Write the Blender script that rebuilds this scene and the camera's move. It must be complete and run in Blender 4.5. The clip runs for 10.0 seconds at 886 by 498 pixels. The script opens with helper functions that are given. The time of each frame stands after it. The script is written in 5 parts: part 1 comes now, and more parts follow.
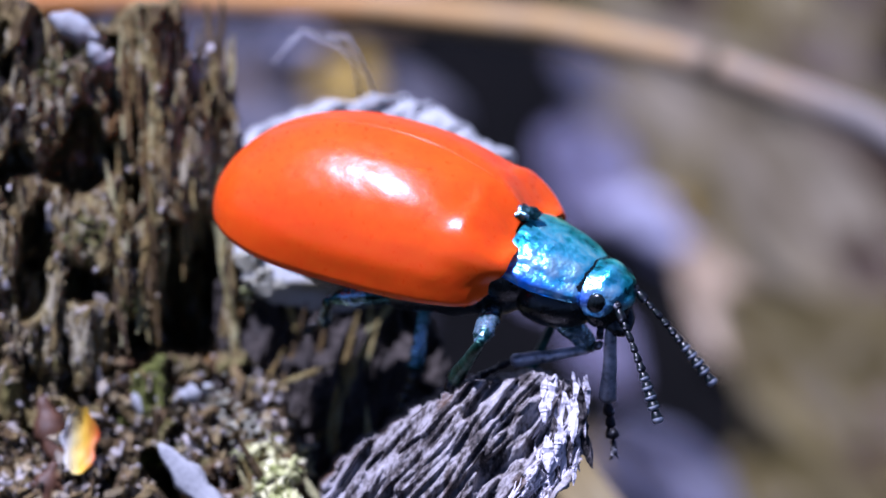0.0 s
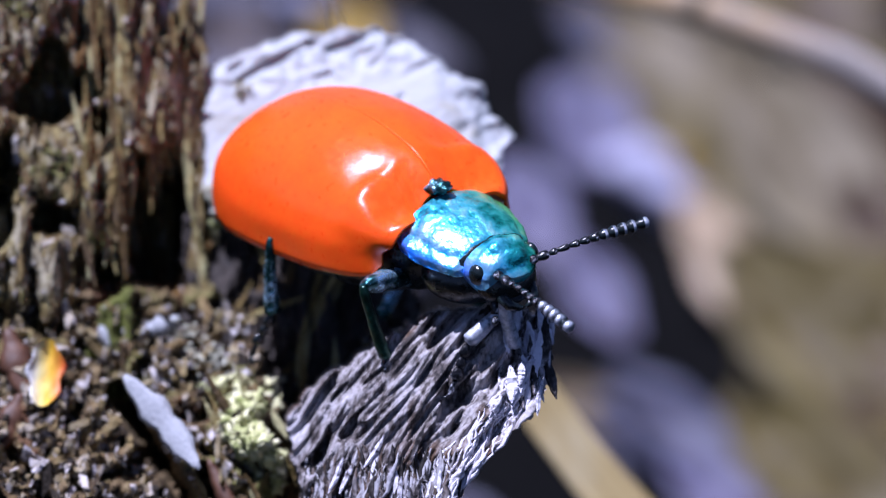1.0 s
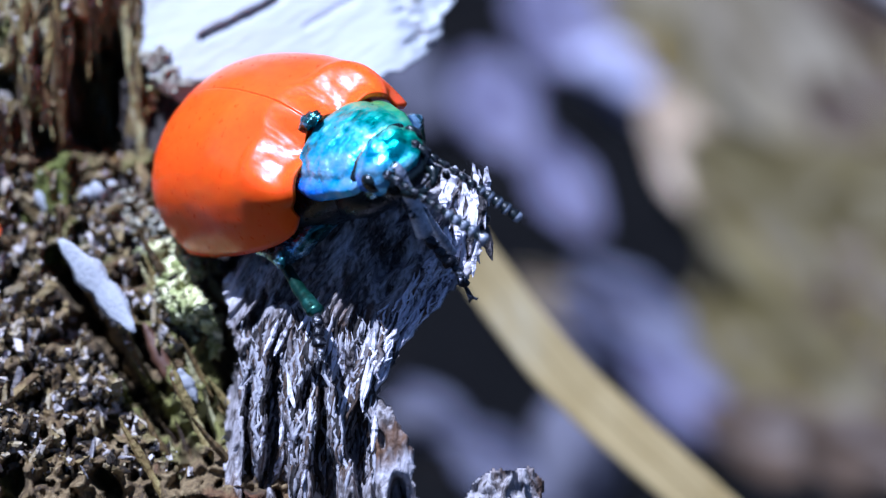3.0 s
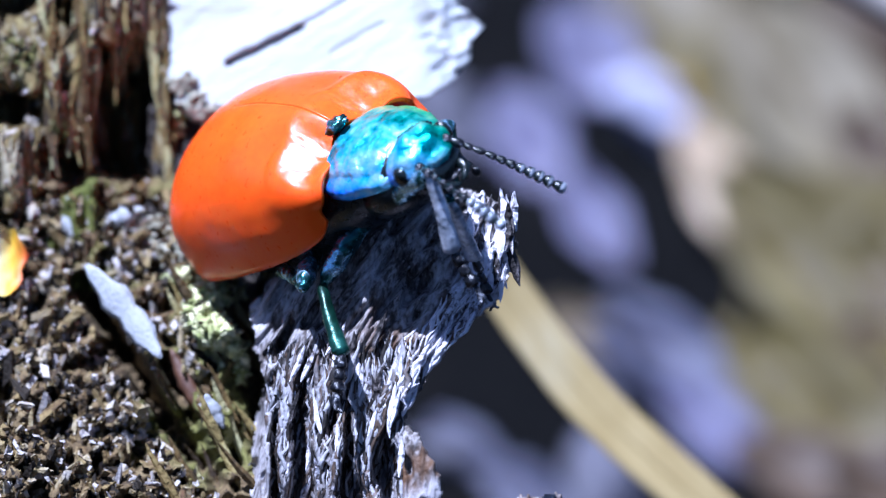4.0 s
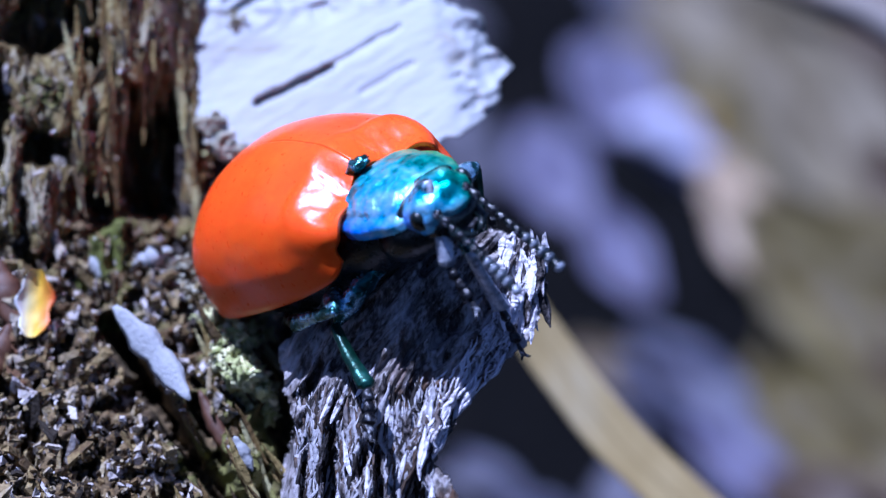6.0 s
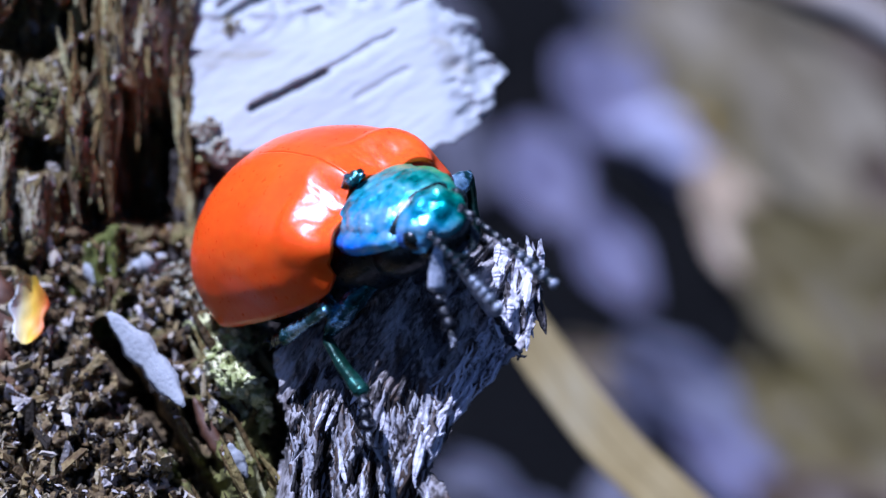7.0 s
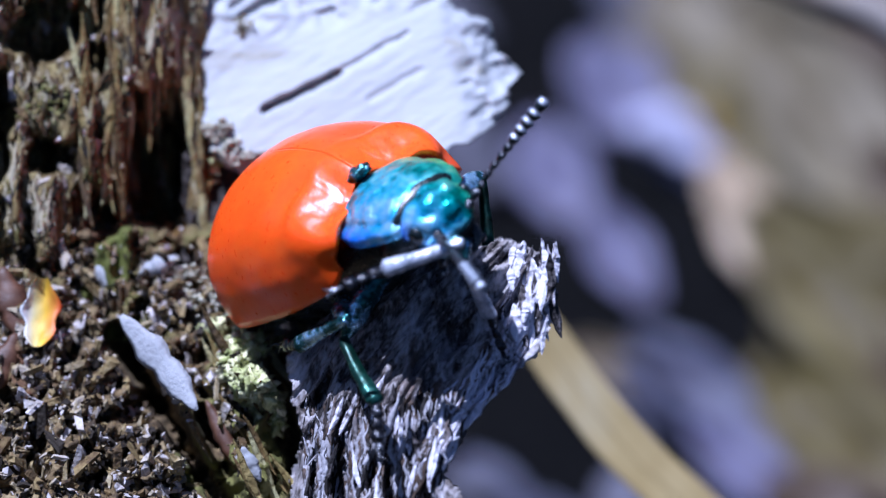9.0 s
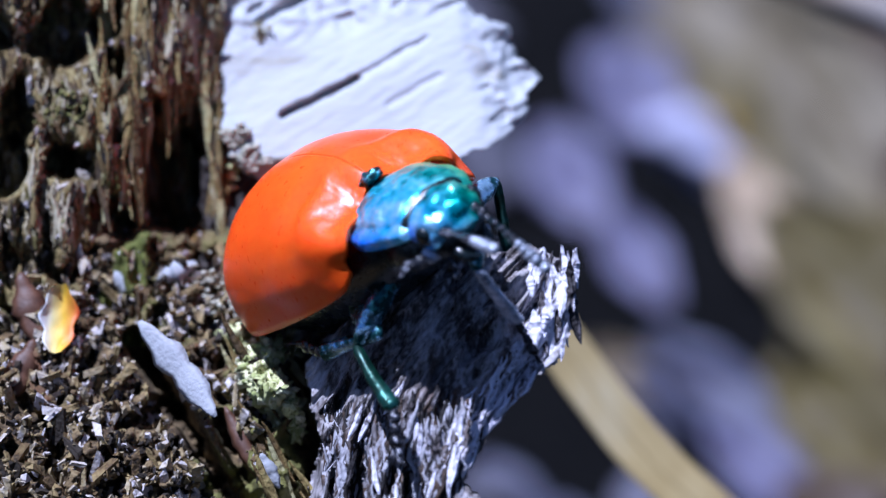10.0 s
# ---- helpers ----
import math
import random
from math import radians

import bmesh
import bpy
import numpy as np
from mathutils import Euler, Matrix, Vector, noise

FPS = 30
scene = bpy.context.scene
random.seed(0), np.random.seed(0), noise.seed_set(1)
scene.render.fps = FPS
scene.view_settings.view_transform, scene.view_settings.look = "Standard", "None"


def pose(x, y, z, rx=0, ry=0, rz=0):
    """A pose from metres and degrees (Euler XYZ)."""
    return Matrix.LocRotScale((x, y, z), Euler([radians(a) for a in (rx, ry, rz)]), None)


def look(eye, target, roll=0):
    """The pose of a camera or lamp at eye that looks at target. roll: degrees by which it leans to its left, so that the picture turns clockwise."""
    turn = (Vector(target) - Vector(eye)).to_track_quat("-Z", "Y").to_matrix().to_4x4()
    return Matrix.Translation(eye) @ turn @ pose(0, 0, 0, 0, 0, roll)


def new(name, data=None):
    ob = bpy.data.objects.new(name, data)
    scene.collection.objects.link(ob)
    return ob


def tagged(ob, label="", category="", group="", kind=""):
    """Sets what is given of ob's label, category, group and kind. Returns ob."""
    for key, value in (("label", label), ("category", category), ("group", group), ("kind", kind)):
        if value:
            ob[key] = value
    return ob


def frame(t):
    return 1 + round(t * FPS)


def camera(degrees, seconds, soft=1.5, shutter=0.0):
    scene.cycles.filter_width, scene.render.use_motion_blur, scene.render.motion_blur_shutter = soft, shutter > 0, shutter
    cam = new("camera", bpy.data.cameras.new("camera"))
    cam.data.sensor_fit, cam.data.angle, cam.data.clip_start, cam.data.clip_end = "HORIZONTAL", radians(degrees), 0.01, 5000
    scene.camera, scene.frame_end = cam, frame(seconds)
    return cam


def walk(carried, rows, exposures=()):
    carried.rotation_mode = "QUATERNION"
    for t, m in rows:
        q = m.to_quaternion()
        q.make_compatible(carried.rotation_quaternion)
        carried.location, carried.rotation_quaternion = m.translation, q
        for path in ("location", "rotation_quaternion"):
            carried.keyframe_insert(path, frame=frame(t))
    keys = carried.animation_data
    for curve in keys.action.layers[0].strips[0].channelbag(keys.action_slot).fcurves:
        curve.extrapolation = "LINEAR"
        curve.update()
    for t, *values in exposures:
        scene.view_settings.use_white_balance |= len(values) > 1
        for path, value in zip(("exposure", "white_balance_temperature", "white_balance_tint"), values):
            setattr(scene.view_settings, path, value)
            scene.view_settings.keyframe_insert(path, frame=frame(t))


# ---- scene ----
cam = camera(10.2, 10.0, soft=1.3)
cam.data.dof.use_dof = True
cam.data.dof.focus_distance = 0.1185
cam.data.dof.aperture_fstop = 76.0

# The near stump is described along the way the camera faces: u right, v up, w toward the camera, in mm.
TILT = radians(22)
RIGHT, UP, NEAR = Vector((1, 0, 0)), Vector((0, math.sin(TILT), math.cos(TILT))), Vector((0, -math.cos(TILT), math.sin(TILT)))
HIGH = Vector((0, 0, 0.040))
TURN = Matrix((RIGHT, UP, NEAR)).transposed()


def at(u, v, w):
    """World place of a point given in mm along right, up, near."""
    return HIGH + (RIGHT * u + UP * v + NEAR * w) * 0.001


def view(u, v, w, yaw, pitch):
    y, p = radians(yaw), radians(pitch)
    fwd = Vector((math.sin(y) * math.cos(p), math.sin(p), -math.cos(y) * math.cos(p)))
    right = Vector((math.cos(y), 0, math.sin(y)))
    m = TURN @ Matrix((right, right.cross(fwd), -fwd)).transposed()
    return Matrix.Translation(at(u, v, w)) @ m.to_4x4()


# seconds, eye u v w in mm, yaw and pitch in degrees
PATH = [
    (0, -3.700, 3.300, 122.699, 1.462, -0.153),
    (0.5, -2.800, 2.750, 122.524, 1.569, -0.352),
    (1, -1.900, 2.200, 122.349, 1.022, -0.437),
    (1.5, -1.350, 1.650, 122.175, 1.094, -0.629),
    (2, -0.800, 1.100, 122.001, 1.199, -1.375),
    (2.2, -0.693, 0.953, 121.931, 1.325, -1.635),
    (3.3, -0.107, 0.147, 121.551, 0.844, -1.026),
    (3.5, 0.000, 0.000, 121.482, 0.757, -0.973),
    (4, -0.077, 0.077, 121.310, 0.587, -0.736),
    (4.5, -0.154, 0.154, 121.139, 0.403, -0.508),
    (5, -0.231, 0.231, 120.968, 0.449, -0.695),
    (5.2, -0.262, 0.262, 120.899, 0.127, -0.463),
    (6.3, -0.431, 0.431, 120.525, 0.448, -0.369),
    (6.5, -0.462, 0.462, 120.458, 0.421, -0.211),
    (7, -0.538, 0.538, 120.289, 0.518, -0.412),
    (7.5, -0.615, 0.615, 120.120, 0.296, -0.203),
    (8, -0.692, 0.692, 119.952, 0.332, -0.332),
    (8.5, -0.769, 0.769, 119.784, 0.426, -0.435),
    (9, -0.846, 0.846, 119.617, 0.504, -0.531),
    (9.5, -0.923, 0.923, 119.451, 0.246, -0.476),
    (10, -1.000, 1.000, 119.284, 0.356, -0.538),
]
walk(cam, [(t, view(u, v, w, y, p)) for t, u, v, w, y, p in PATH],
     exposures=[(0, 0.50, 5200, 34), (0.5, 0.18, 5400, 40), (1, 0.61, 5300, 30), (1.5, 0.21, 5200, 34), (2, 0.71, 5600, 20), (3.5, 0.81, 4600, 20), (4, 1.06, 4900, 20), (4.5, 0.71, 4700, 22), (5, 0.38, 4550, 34), (6.5, 0.55, 4740, 26), (7, 0.44, 4850, 25), (7.5, 0.32, 4900, 24), (8, 0.06, 4950, 26), (8.5, 0.30, 4930, 24), (9, 0.52, 4950, 24), (10, 0.56, 4950, 24)])

# ---- light ----
SUN = (RIGHT * -0.29 + UP * 0.85 + NEAR * 0.42).normalized()
world = bpy.data.worlds.new("sky")
scene.world = world
world.use_nodes = True
wn = world.node_tree
sky = wn.nodes.new("ShaderNodeTexSky")
sky.sky_type, sky.sun_disc = "NISHITA", False
sky.air_density, sky.dust_density = 0.55, 0.4
sky.sun_elevation = math.asin(SUN.z)
sky.sun_rotation = math.atan2(SUN.x, SUN.y)
wn.links.new(sky.outputs[0], wn.nodes["Background"].inputs[0])
wn.nodes["Background"].inputs[1].default_value = 0.05
lamp = bpy.data.lights.new("sun", "SUN")
lamp.energy, lamp.angle, lamp.color = 5.0, radians(0.6), (1.0, 0.98, 0.96)
new("sun", lamp).matrix_world = look(SUN * 2, (0, 0, 0))


# ---- materials ----
def material(name, stops, scale, rough=(0.6, 0.9), stretch=(1, 1, 1), detail=6, bump=0.0, bump_scale=4.0, metal=0.0,
             coat=0.0, spots=None, vary=0.0, island=0.0, along=False, spec=0.5, distance=0.00008):
    """Two noises at real size (scale in cycles a millimetre) mix the colour stops; the finer one roughens and bumps."""
    m = bpy.data.materials.new(name)
    m.use_nodes = True
    n, l = m.node_tree.nodes, m.node_tree.links
    b = n["Principled BSDF"]
    co = n.new("ShaderNodeTexCoord")
    mp = n.new("ShaderNodeMapping")
    mp.inputs["Scale"].default_value = [1000 * s for s in stretch]
    l.new(co.outputs["Object"], mp.inputs[0])
    big = n.new("ShaderNodeTexNoise")
    big.inputs["Scale"].default_value, big.inputs["Detail"].default_value = scale, detail
    big.inputs["Roughness"].default_value = 0.62
    l.new(mp.outputs[0], big.inputs["Vector"])
    fine = n.new("ShaderNodeTexNoise")
    fine.inputs["Scale"].default_value, fine.inputs["Detail"].default_value = scale * bump_scale, 4
    l.new(mp.outputs[0], fine.inputs["Vector"])
    mix = n.new("ShaderNodeMix")
    mix.inputs[0].default_value = 0.35
    l.new(big.outputs[0], mix.inputs[2])
    l.new(fine.outputs[0], mix.inputs[3])
    value = mix.outputs[0]
    if vary or island:
        info = n.new("ShaderNodeObjectInfo" if vary else "ShaderNodeNewGeometry")
        vary = vary or island
        add = n.new("ShaderNodeMath")
        add.operation = "MULTIPLY_ADD"
        add.inputs[1].default_value = vary
        l.new(info.outputs["Random" if not island else "Random Per Island"], add.inputs[0])
        l.new(value, add.inputs[2])
        sub = n.new("ShaderNodeMath")
        sub.operation = "SUBTRACT"
        sub.inputs[1].default_value = vary / 2
        l.new(add.outputs[0], sub.inputs[0])
        value = sub.outputs[0]
    if along:
        split = n.new("ShaderNodeSeparateXYZ")
        l.new(co.outputs["Generated"], split.inputs[0])
        blend = n.new("ShaderNodeMix")
        blend.inputs[0].default_value = 0.25
        l.new(split.outputs[0], blend.inputs[2])
        l.new(value, blend.inputs[3])
        value = blend.outputs[0]
    ramp = n.new("ShaderNodeValToRGB")
    el = ramp.color_ramp.elements
    while len(el) < len(stops):
        el.new(0.5)
    for e, (p, c) in zip(el, stops):
        e.position, e.color = p, (*c, 1)
    l.new(value, ramp.inputs[0])
    colour = ramp.outputs[0]
    for c, s, lo, hi in spots or ():
        patch = n.new("ShaderNodeTexNoise")
        patch.inputs["Scale"].default_value, patch.inputs["Detail"].default_value = s, 5
        l.new(mp.outputs[0], patch.inputs["Vector"])
        edge = n.new("ShaderNodeMapRange")
        edge.inputs[1].default_value, edge.inputs[2].default_value = lo, hi
        l.new(patch.outputs[0], edge.inputs[0])
        mc = n.new("ShaderNodeMix")
        mc.data_type = "RGBA"
        l.new(edge.outputs[0], mc.inputs[0])
        l.new(colour, mc.inputs[6])
        mc.inputs[7].default_value = (*c, 1)
        colour = mc.outputs[2]
    l.new(colour, b.inputs["Base Color"])
    mr = n.new("ShaderNodeMapRange")
    mr.inputs[3].default_value, mr.inputs[4].default_value = rough
    l.new(fine.outputs[0], mr.inputs[0])
    l.new(mr.outputs[0], b.inputs["Roughness"])
    b.inputs["Metallic"].default_value = metal
    b.inputs["Coat Weight"].default_value = coat
    b.inputs["Coat Roughness"].default_value = 0.12
    b.inputs["Specular IOR Level"].default_value = spec
    if bump:
        bp = n.new("ShaderNodeBump")
        bp.inputs["Strength"].default_value, bp.inputs["Distance"].default_value = bump, distance
        l.new(fine.outputs[0], bp.inputs["Height"])
        l.new(bp.outputs[0], b.inputs["Normal"])
    return m


ELYTRA = material("orange_red_elytra", [(0.3, (1.0, 0.074, 0.000)), (0.7, (1.0, 0.114, 0.000))], 0.5, rough=(0.24, 0.34), bump=0.16, bump_scale=12, distance=0.00003, spec=0.42)
# Palest stop stands in for the broad highlight on shield and head
TEAL = material("teal_chitin_painted_sheen", [(0.38, (0.004, 0.048, 0.051)), (0.44, (0.029, 0.348, 0.416)), (0.50, (0.125, 0.657, 0.880)), (0.62, (0.538, 0.840, 0.880))], 0.55, rough=(0.22, 0.38), metal=0.75, bump=0.8, bump_scale=5, distance=0.00012)
DARK = material("black_green_chitin", [(0.3, (0.003, 0.004, 0.005)), (0.7, (0.007, 0.014, 0.014))], 1.0, rough=(0.18, 0.4), bump=0.3, bump_scale=6, spec=0.6)
# Pale blue stop paints sky glints onto the dark green chitin
LEGS = material("green_chitin_painted_glints", [(0.38, (0.004, 0.014, 0.016)), (0.49, (0.030, 0.120, 0.120)), (0.57, (0.42, 0.66, 0.85))], 1.1, rough=(0.18, 0.34), metal=0.8, bump=0.6, bump_scale=5)
GREEN = material("dark_green_chitin", [(0.36, (0.002, 0.009, 0.007)), (0.52, (0.009, 0.045, 0.030)), (0.68, (0.045, 0.180, 0.150))], 0.8, rough=(0.22, 0.38), metal=0.6, bump=0.4, bump_scale=5)
# Highlights of the front shins and antenna ends, given as a pale base colour
SILVER = material("highlight_pale_chitin", [(0.38, (0.111, 0.133, 0.166)), (0.5, (0.464, 0.498, 0.575)), (0.66, (0.796, 0.818, 0.906))], 1.8, rough=(0.28, 0.5), metal=0.5, bump=0.35, bump_scale=4)
# Palest stop is a glint put into the colour of black horn
HORN = material("black_horn_painted_glints", [(0.47, (0.006, 0.006, 0.008)), (0.56, (0.040, 0.042, 0.052)), (0.64, (0.72, 0.73, 0.80))], 2.0, rough=(0.2, 0.4), metal=0.3, bump=0.6)
BARK = material("weathered_brown_bark", [(0.35, (0.016, 0.009, 0.003)), (0.44, (0.078, 0.048, 0.012)), (0.54, (0.169, 0.125, 0.038)), (0.66, (0.325, 0.295, 0.140))], 0.6,
                rough=(0.7, 0.95), stretch=(1.0, 1.0, 0.4), bump=1.0, bump_scale=9, spots=[((0.085, 0.095, 0.010), 0.22, 0.55, 0.64), ((0.17, 0.080, 0.010), 0.4, 0.58, 0.66)])
CRUMB = material("crumbling_grey_wood", [(0.35, (0.013, 0.007, 0.003)), (0.44, (0.056, 0.033, 0.010)), (0.53, (0.139, 0.094, 0.036)), (0.65, (0.268, 0.206, 0.103))], 1.1,
                 rough=(0.7, 0.95), bump=1.0, bump_scale=7, spots=[((0.120, 0.115, 0.022), 0.25, 0.56, 0.65), ((0.090, 0.032, 0.007), 0.35, 0.58, 0.66)])
GRIT = material("loose_wood_crumbs", [(0.22, (0.015, 0.009, 0.003)), (0.36, (0.105, 0.062, 0.018)), (0.48, (0.225, 0.165, 0.060)), (0.62, (0.310, 0.255, 0.150)), (0.84, (0.480, 0.445, 0.440))], 1.5, rough=(0.7, 0.95), bump=0.9, bump_scale=6, island=0.8)
RIM = material("black_and_white_splinter", [(0.30, (0.011, 0.008, 0.008)), (0.40, (0.112, 0.095, 0.094)), (0.47, (0.615, 0.592, 0.654)), (0.64, (0.805, 0.782, 0.863))], 2.0, rough=(0.5, 0.8), bump=0.8, bump_scale=5, vary=0.5)
FIBRE = material("split_wood_fibre", [(0.2, (0.028, 0.015, 0.004)), (0.42, (0.134, 0.082, 0.018)), (0.6, (0.255, 0.196, 0.059)), (0.82, (0.408, 0.387, 0.196))], 1.2, rough=(0.65, 0.9), bump=0.8, bump_scale=7, vary=0.6)
BLOCK = material("grey_broken_wood", [(0.38, (0.014, 0.011, 0.011)), (0.45, (0.088, 0.073, 0.067)), (0.52, (0.291, 0.269, 0.268)), (0.65, (0.473, 0.452, 0.479))], 1.7,
                 rough=(0.6, 0.9), stretch=(1, 1, 0.4), bump=1.0, bump_scale=5, spots=[((0.10, 0.048, 0.018), 0.5, 0.53, 0.64)])
# Dark wood, toned down further to paint the shade under the beetle
CORE = material("shade_darkened_heartwood", [(0.28, (0.005, 0.004, 0.003)), (0.45, (0.022, 0.016, 0.012)), (0.6, (0.055, 0.044, 0.036)), (0.75, (0.114, 0.104, 0.098))], 0.8, rough=(0.7, 0.95), bump=1.0, bump_scale=8)
WHITE = material("bleached_white_wood", [(0.3, (0.331, 0.342, 0.342)), (0.5, (0.379, 0.396, 0.402)), (0.7, (0.407, 0.424, 0.437))], 0.4, rough=(0.5, 0.8), bump=0.25,
                 bump_scale=7, stretch=(0.5, 1.4, 1.4), spots=[((0.226, 0.206, 0.133), 0.35, 0.62, 0.70)])
SLIVER = material("pale_grey_wood_sliver", [(0.3, (0.267, 0.276, 0.285)), (0.7, (0.363, 0.374, 0.392))], 1.0, bump=0.5, bump_scale=8)
MOSS = material("dull_olive_lichen", [(0.3, (0.097, 0.104, 0.018)), (0.55, (0.193, 0.186, 0.051)), (0.75, (0.290, 0.264, 0.094))], 1.2, rough=(0.8, 1.0), bump=0.8, bump_scale=6, island=0.4)
LICHEN = material("grey_green_lichen", [(0.3, (0.308, 0.342, 0.112)), (0.55, (0.616, 0.608, 0.311)), (0.75, (0.902, 0.862, 0.578))], 1.2, rough=(0.8, 1.0), bump=0.8, bump_scale=6, island=0.4)
OCHRE = material("ochre_crust", [(0.3, (0.16, 0.13, 0.05)), (0.55, (0.28, 0.23, 0.10)), (0.75, (0.38, 0.33, 0.20))], 1.5, rough=(0.8, 1.0), bump=0.6)
CREAM = material("cream_lichen", [(0.3, (0.30, 0.29, 0.20)), (0.55, (0.42, 0.41, 0.32)), (0.75, (0.50, 0.50, 0.44))], 1.5, rough=(0.8, 1.0), bump=0.6)
AMBER = material("amber_petal", [(0.22, (0.55, 0.56, 0.56)), (0.40, (0.62, 0.52, 0.20)), (0.58, (0.68, 0.42, 0.02)), (0.84, (0.50, 0.055, 0.008))], 0.55, along=True, rough=(0.4, 0.6))
RUST = material("red_brown_scale", [(0.3, (0.041, 0.015, 0.006)), (0.55, (0.097, 0.041, 0.018)), (0.75, (0.178, 0.089, 0.041))], 0.6, rough=(0.45, 0.7), bump=0.5)
# Soil taken to near black as the deep shade in the litter gaps
SOIL = material("shade_darkened_soil", [(0.3, (0.002, 0.002, 0.002)), (0.55, (0.003, 0.003, 0.003)), (0.75, (0.009, 0.007, 0.006))], 0.12, spec=0.05, rough=(0.8, 1.0), bump=0.8, bump_scale=6, distance=0.0006)
LEAF_TAN = material("tan_dead_leaf", [(0.3, (0.050, 0.033, 0.006)), (0.55, (0.092, 0.069, 0.012)), (0.75, (0.129, 0.099, 0.022))], 0.16, rough=(0.5, 0.75), bump=0.4)
LEAF_BROWN = material("brown_dead_leaf", [(0.3, (0.025, 0.013, 0.004)), (0.55, (0.059, 0.033, 0.013)), (0.75, (0.091, 0.054, 0.025))], 0.16, rough=(0.5, 0.75), bump=0.4)
LEAF_OLIVE = material("olive_dead_leaf", [(0.3, (0.178, 0.117, 0.010)), (0.55, (0.342, 0.223, 0.026)), (0.75, (0.441, 0.305, 0.062))], 0.2, rough=(0.5, 0.75), bump=0.4)
STONE = material("pale_lavender_stone", [(0.3, (0.251, 0.243, 0.323)), (0.55, (0.360, 0.352, 0.463)), (0.75, (0.458, 0.458, 0.562))], 0.2, rough=(0.6, 0.85), bump=0.5)
PEACH = material("pale_peach_leaf", [(0.3, (0.090, 0.068, 0.034)), (0.55, (0.139, 0.112, 0.059)), (0.75, (0.172, 0.143, 0.083))], 0.16, rough=(0.5, 0.75), bump=0.4)
GREY = material("grey_stone", [(0.3, (0.049, 0.046, 0.058)), (0.55, (0.088, 0.083, 0.106)), (0.75, (0.120, 0.115, 0.150))], 0.2, rough=(0.6, 0.85), bump=0.5)
WARM = material("warm_grey_stone", [(0.3, (0.088, 0.065, 0.034)), (0.55, (0.146, 0.109, 0.060)), (0.75, (0.197, 0.155, 0.087))], 0.25, rough=(0.6, 0.85), bump=0.5)
LILAC = material("pale_lilac_dead_leaf", [(0.3, (0.085, 0.079, 0.126)), (0.55, (0.123, 0.113, 0.183)), (0.75, (0.156, 0.147, 0.221))], 0.2, rough=(0.5, 0.75), bump=0.4)
ASH = material("ash_grey_dead_leaf", [(0.3, (0.046, 0.042, 0.066)), (0.55, (0.079, 0.079, 0.120)), (0.75, (0.108, 0.111, 0.171))], 0.2, rough=(0.5, 0.75), bump=0.4)
BONE = material("whitish_dead_leaf", [(0.3, (0.245, 0.183, 0.108)), (0.55, (0.404, 0.303, 0.192)), (0.75, (0.543, 0.432, 0.282))], 0.2, rough=(0.5, 0.75), bump=0.4)
STRAW = material("yellow_straw", [(0.3, (0.262, 0.188, 0.065)), (0.55, (0.375, 0.288, 0.126)), (0.75, (0.438, 0.377, 0.229))], 0.15, rough=(0.4, 0.6), stretch=(1, 1, 0.3), bump=0.3)
STALK = material("orange_to_white_stalk", [(0.18, (0.60, 0.22, 0.025)), (0.38, (0.56, 0.36, 0.14)), (0.5, (0.309, 0.269, 0.229)), (0.7, (0.329, 0.309, 0.299))], 0.3, along=True, rough=(0.35, 0.6), bump=0.3)
SILK = material("silk", [(0.3, (0.567, 0.567, 0.583)), (0.7, (0.689, 0.689, 0.713))], 1.0, rough=(0.3, 0.4))


shell = ELYTRA.node_tree.nodes["Principled BSDF"]
shell.inputs["Subsurface Weight"].default_value = 0.16
shell.inputs["Subsurface Radius"].default_value = (1.6, 0.16, 0.02)
shell.inputs["Subsurface Scale"].default_value = 0.0008

# Shield sheen painted as colour: blue at one side over cyan to green at the other
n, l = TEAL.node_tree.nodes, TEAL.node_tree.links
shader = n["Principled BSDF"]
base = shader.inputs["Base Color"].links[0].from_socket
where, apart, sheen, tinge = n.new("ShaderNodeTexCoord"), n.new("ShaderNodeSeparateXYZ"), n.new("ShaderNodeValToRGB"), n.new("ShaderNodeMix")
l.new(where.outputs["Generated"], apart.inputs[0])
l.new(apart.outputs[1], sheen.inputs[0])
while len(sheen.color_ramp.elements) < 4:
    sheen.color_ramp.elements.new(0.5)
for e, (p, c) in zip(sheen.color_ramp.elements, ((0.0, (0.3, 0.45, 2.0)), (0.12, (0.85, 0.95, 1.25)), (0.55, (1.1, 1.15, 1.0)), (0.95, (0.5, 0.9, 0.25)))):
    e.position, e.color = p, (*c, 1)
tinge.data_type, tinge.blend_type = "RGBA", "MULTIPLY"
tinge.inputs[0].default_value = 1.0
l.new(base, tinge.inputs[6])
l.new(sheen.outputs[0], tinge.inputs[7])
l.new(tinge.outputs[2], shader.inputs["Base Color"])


# ---- mesh tools (all in mm) ----
def lattice(ix, iy, seed):
    h = (ix.astype(np.int64) * 374761393 + iy.astype(np.int64) * 668265263 + seed * 974634777) & 0x7FFFFFFF
    h = ((h ^ (h >> 13)) * 1274126177) & 0x7FFFFFFF
    return ((h ^ (h >> 16)) & 0xFFFF) / 65535.0 * 2 * np.pi


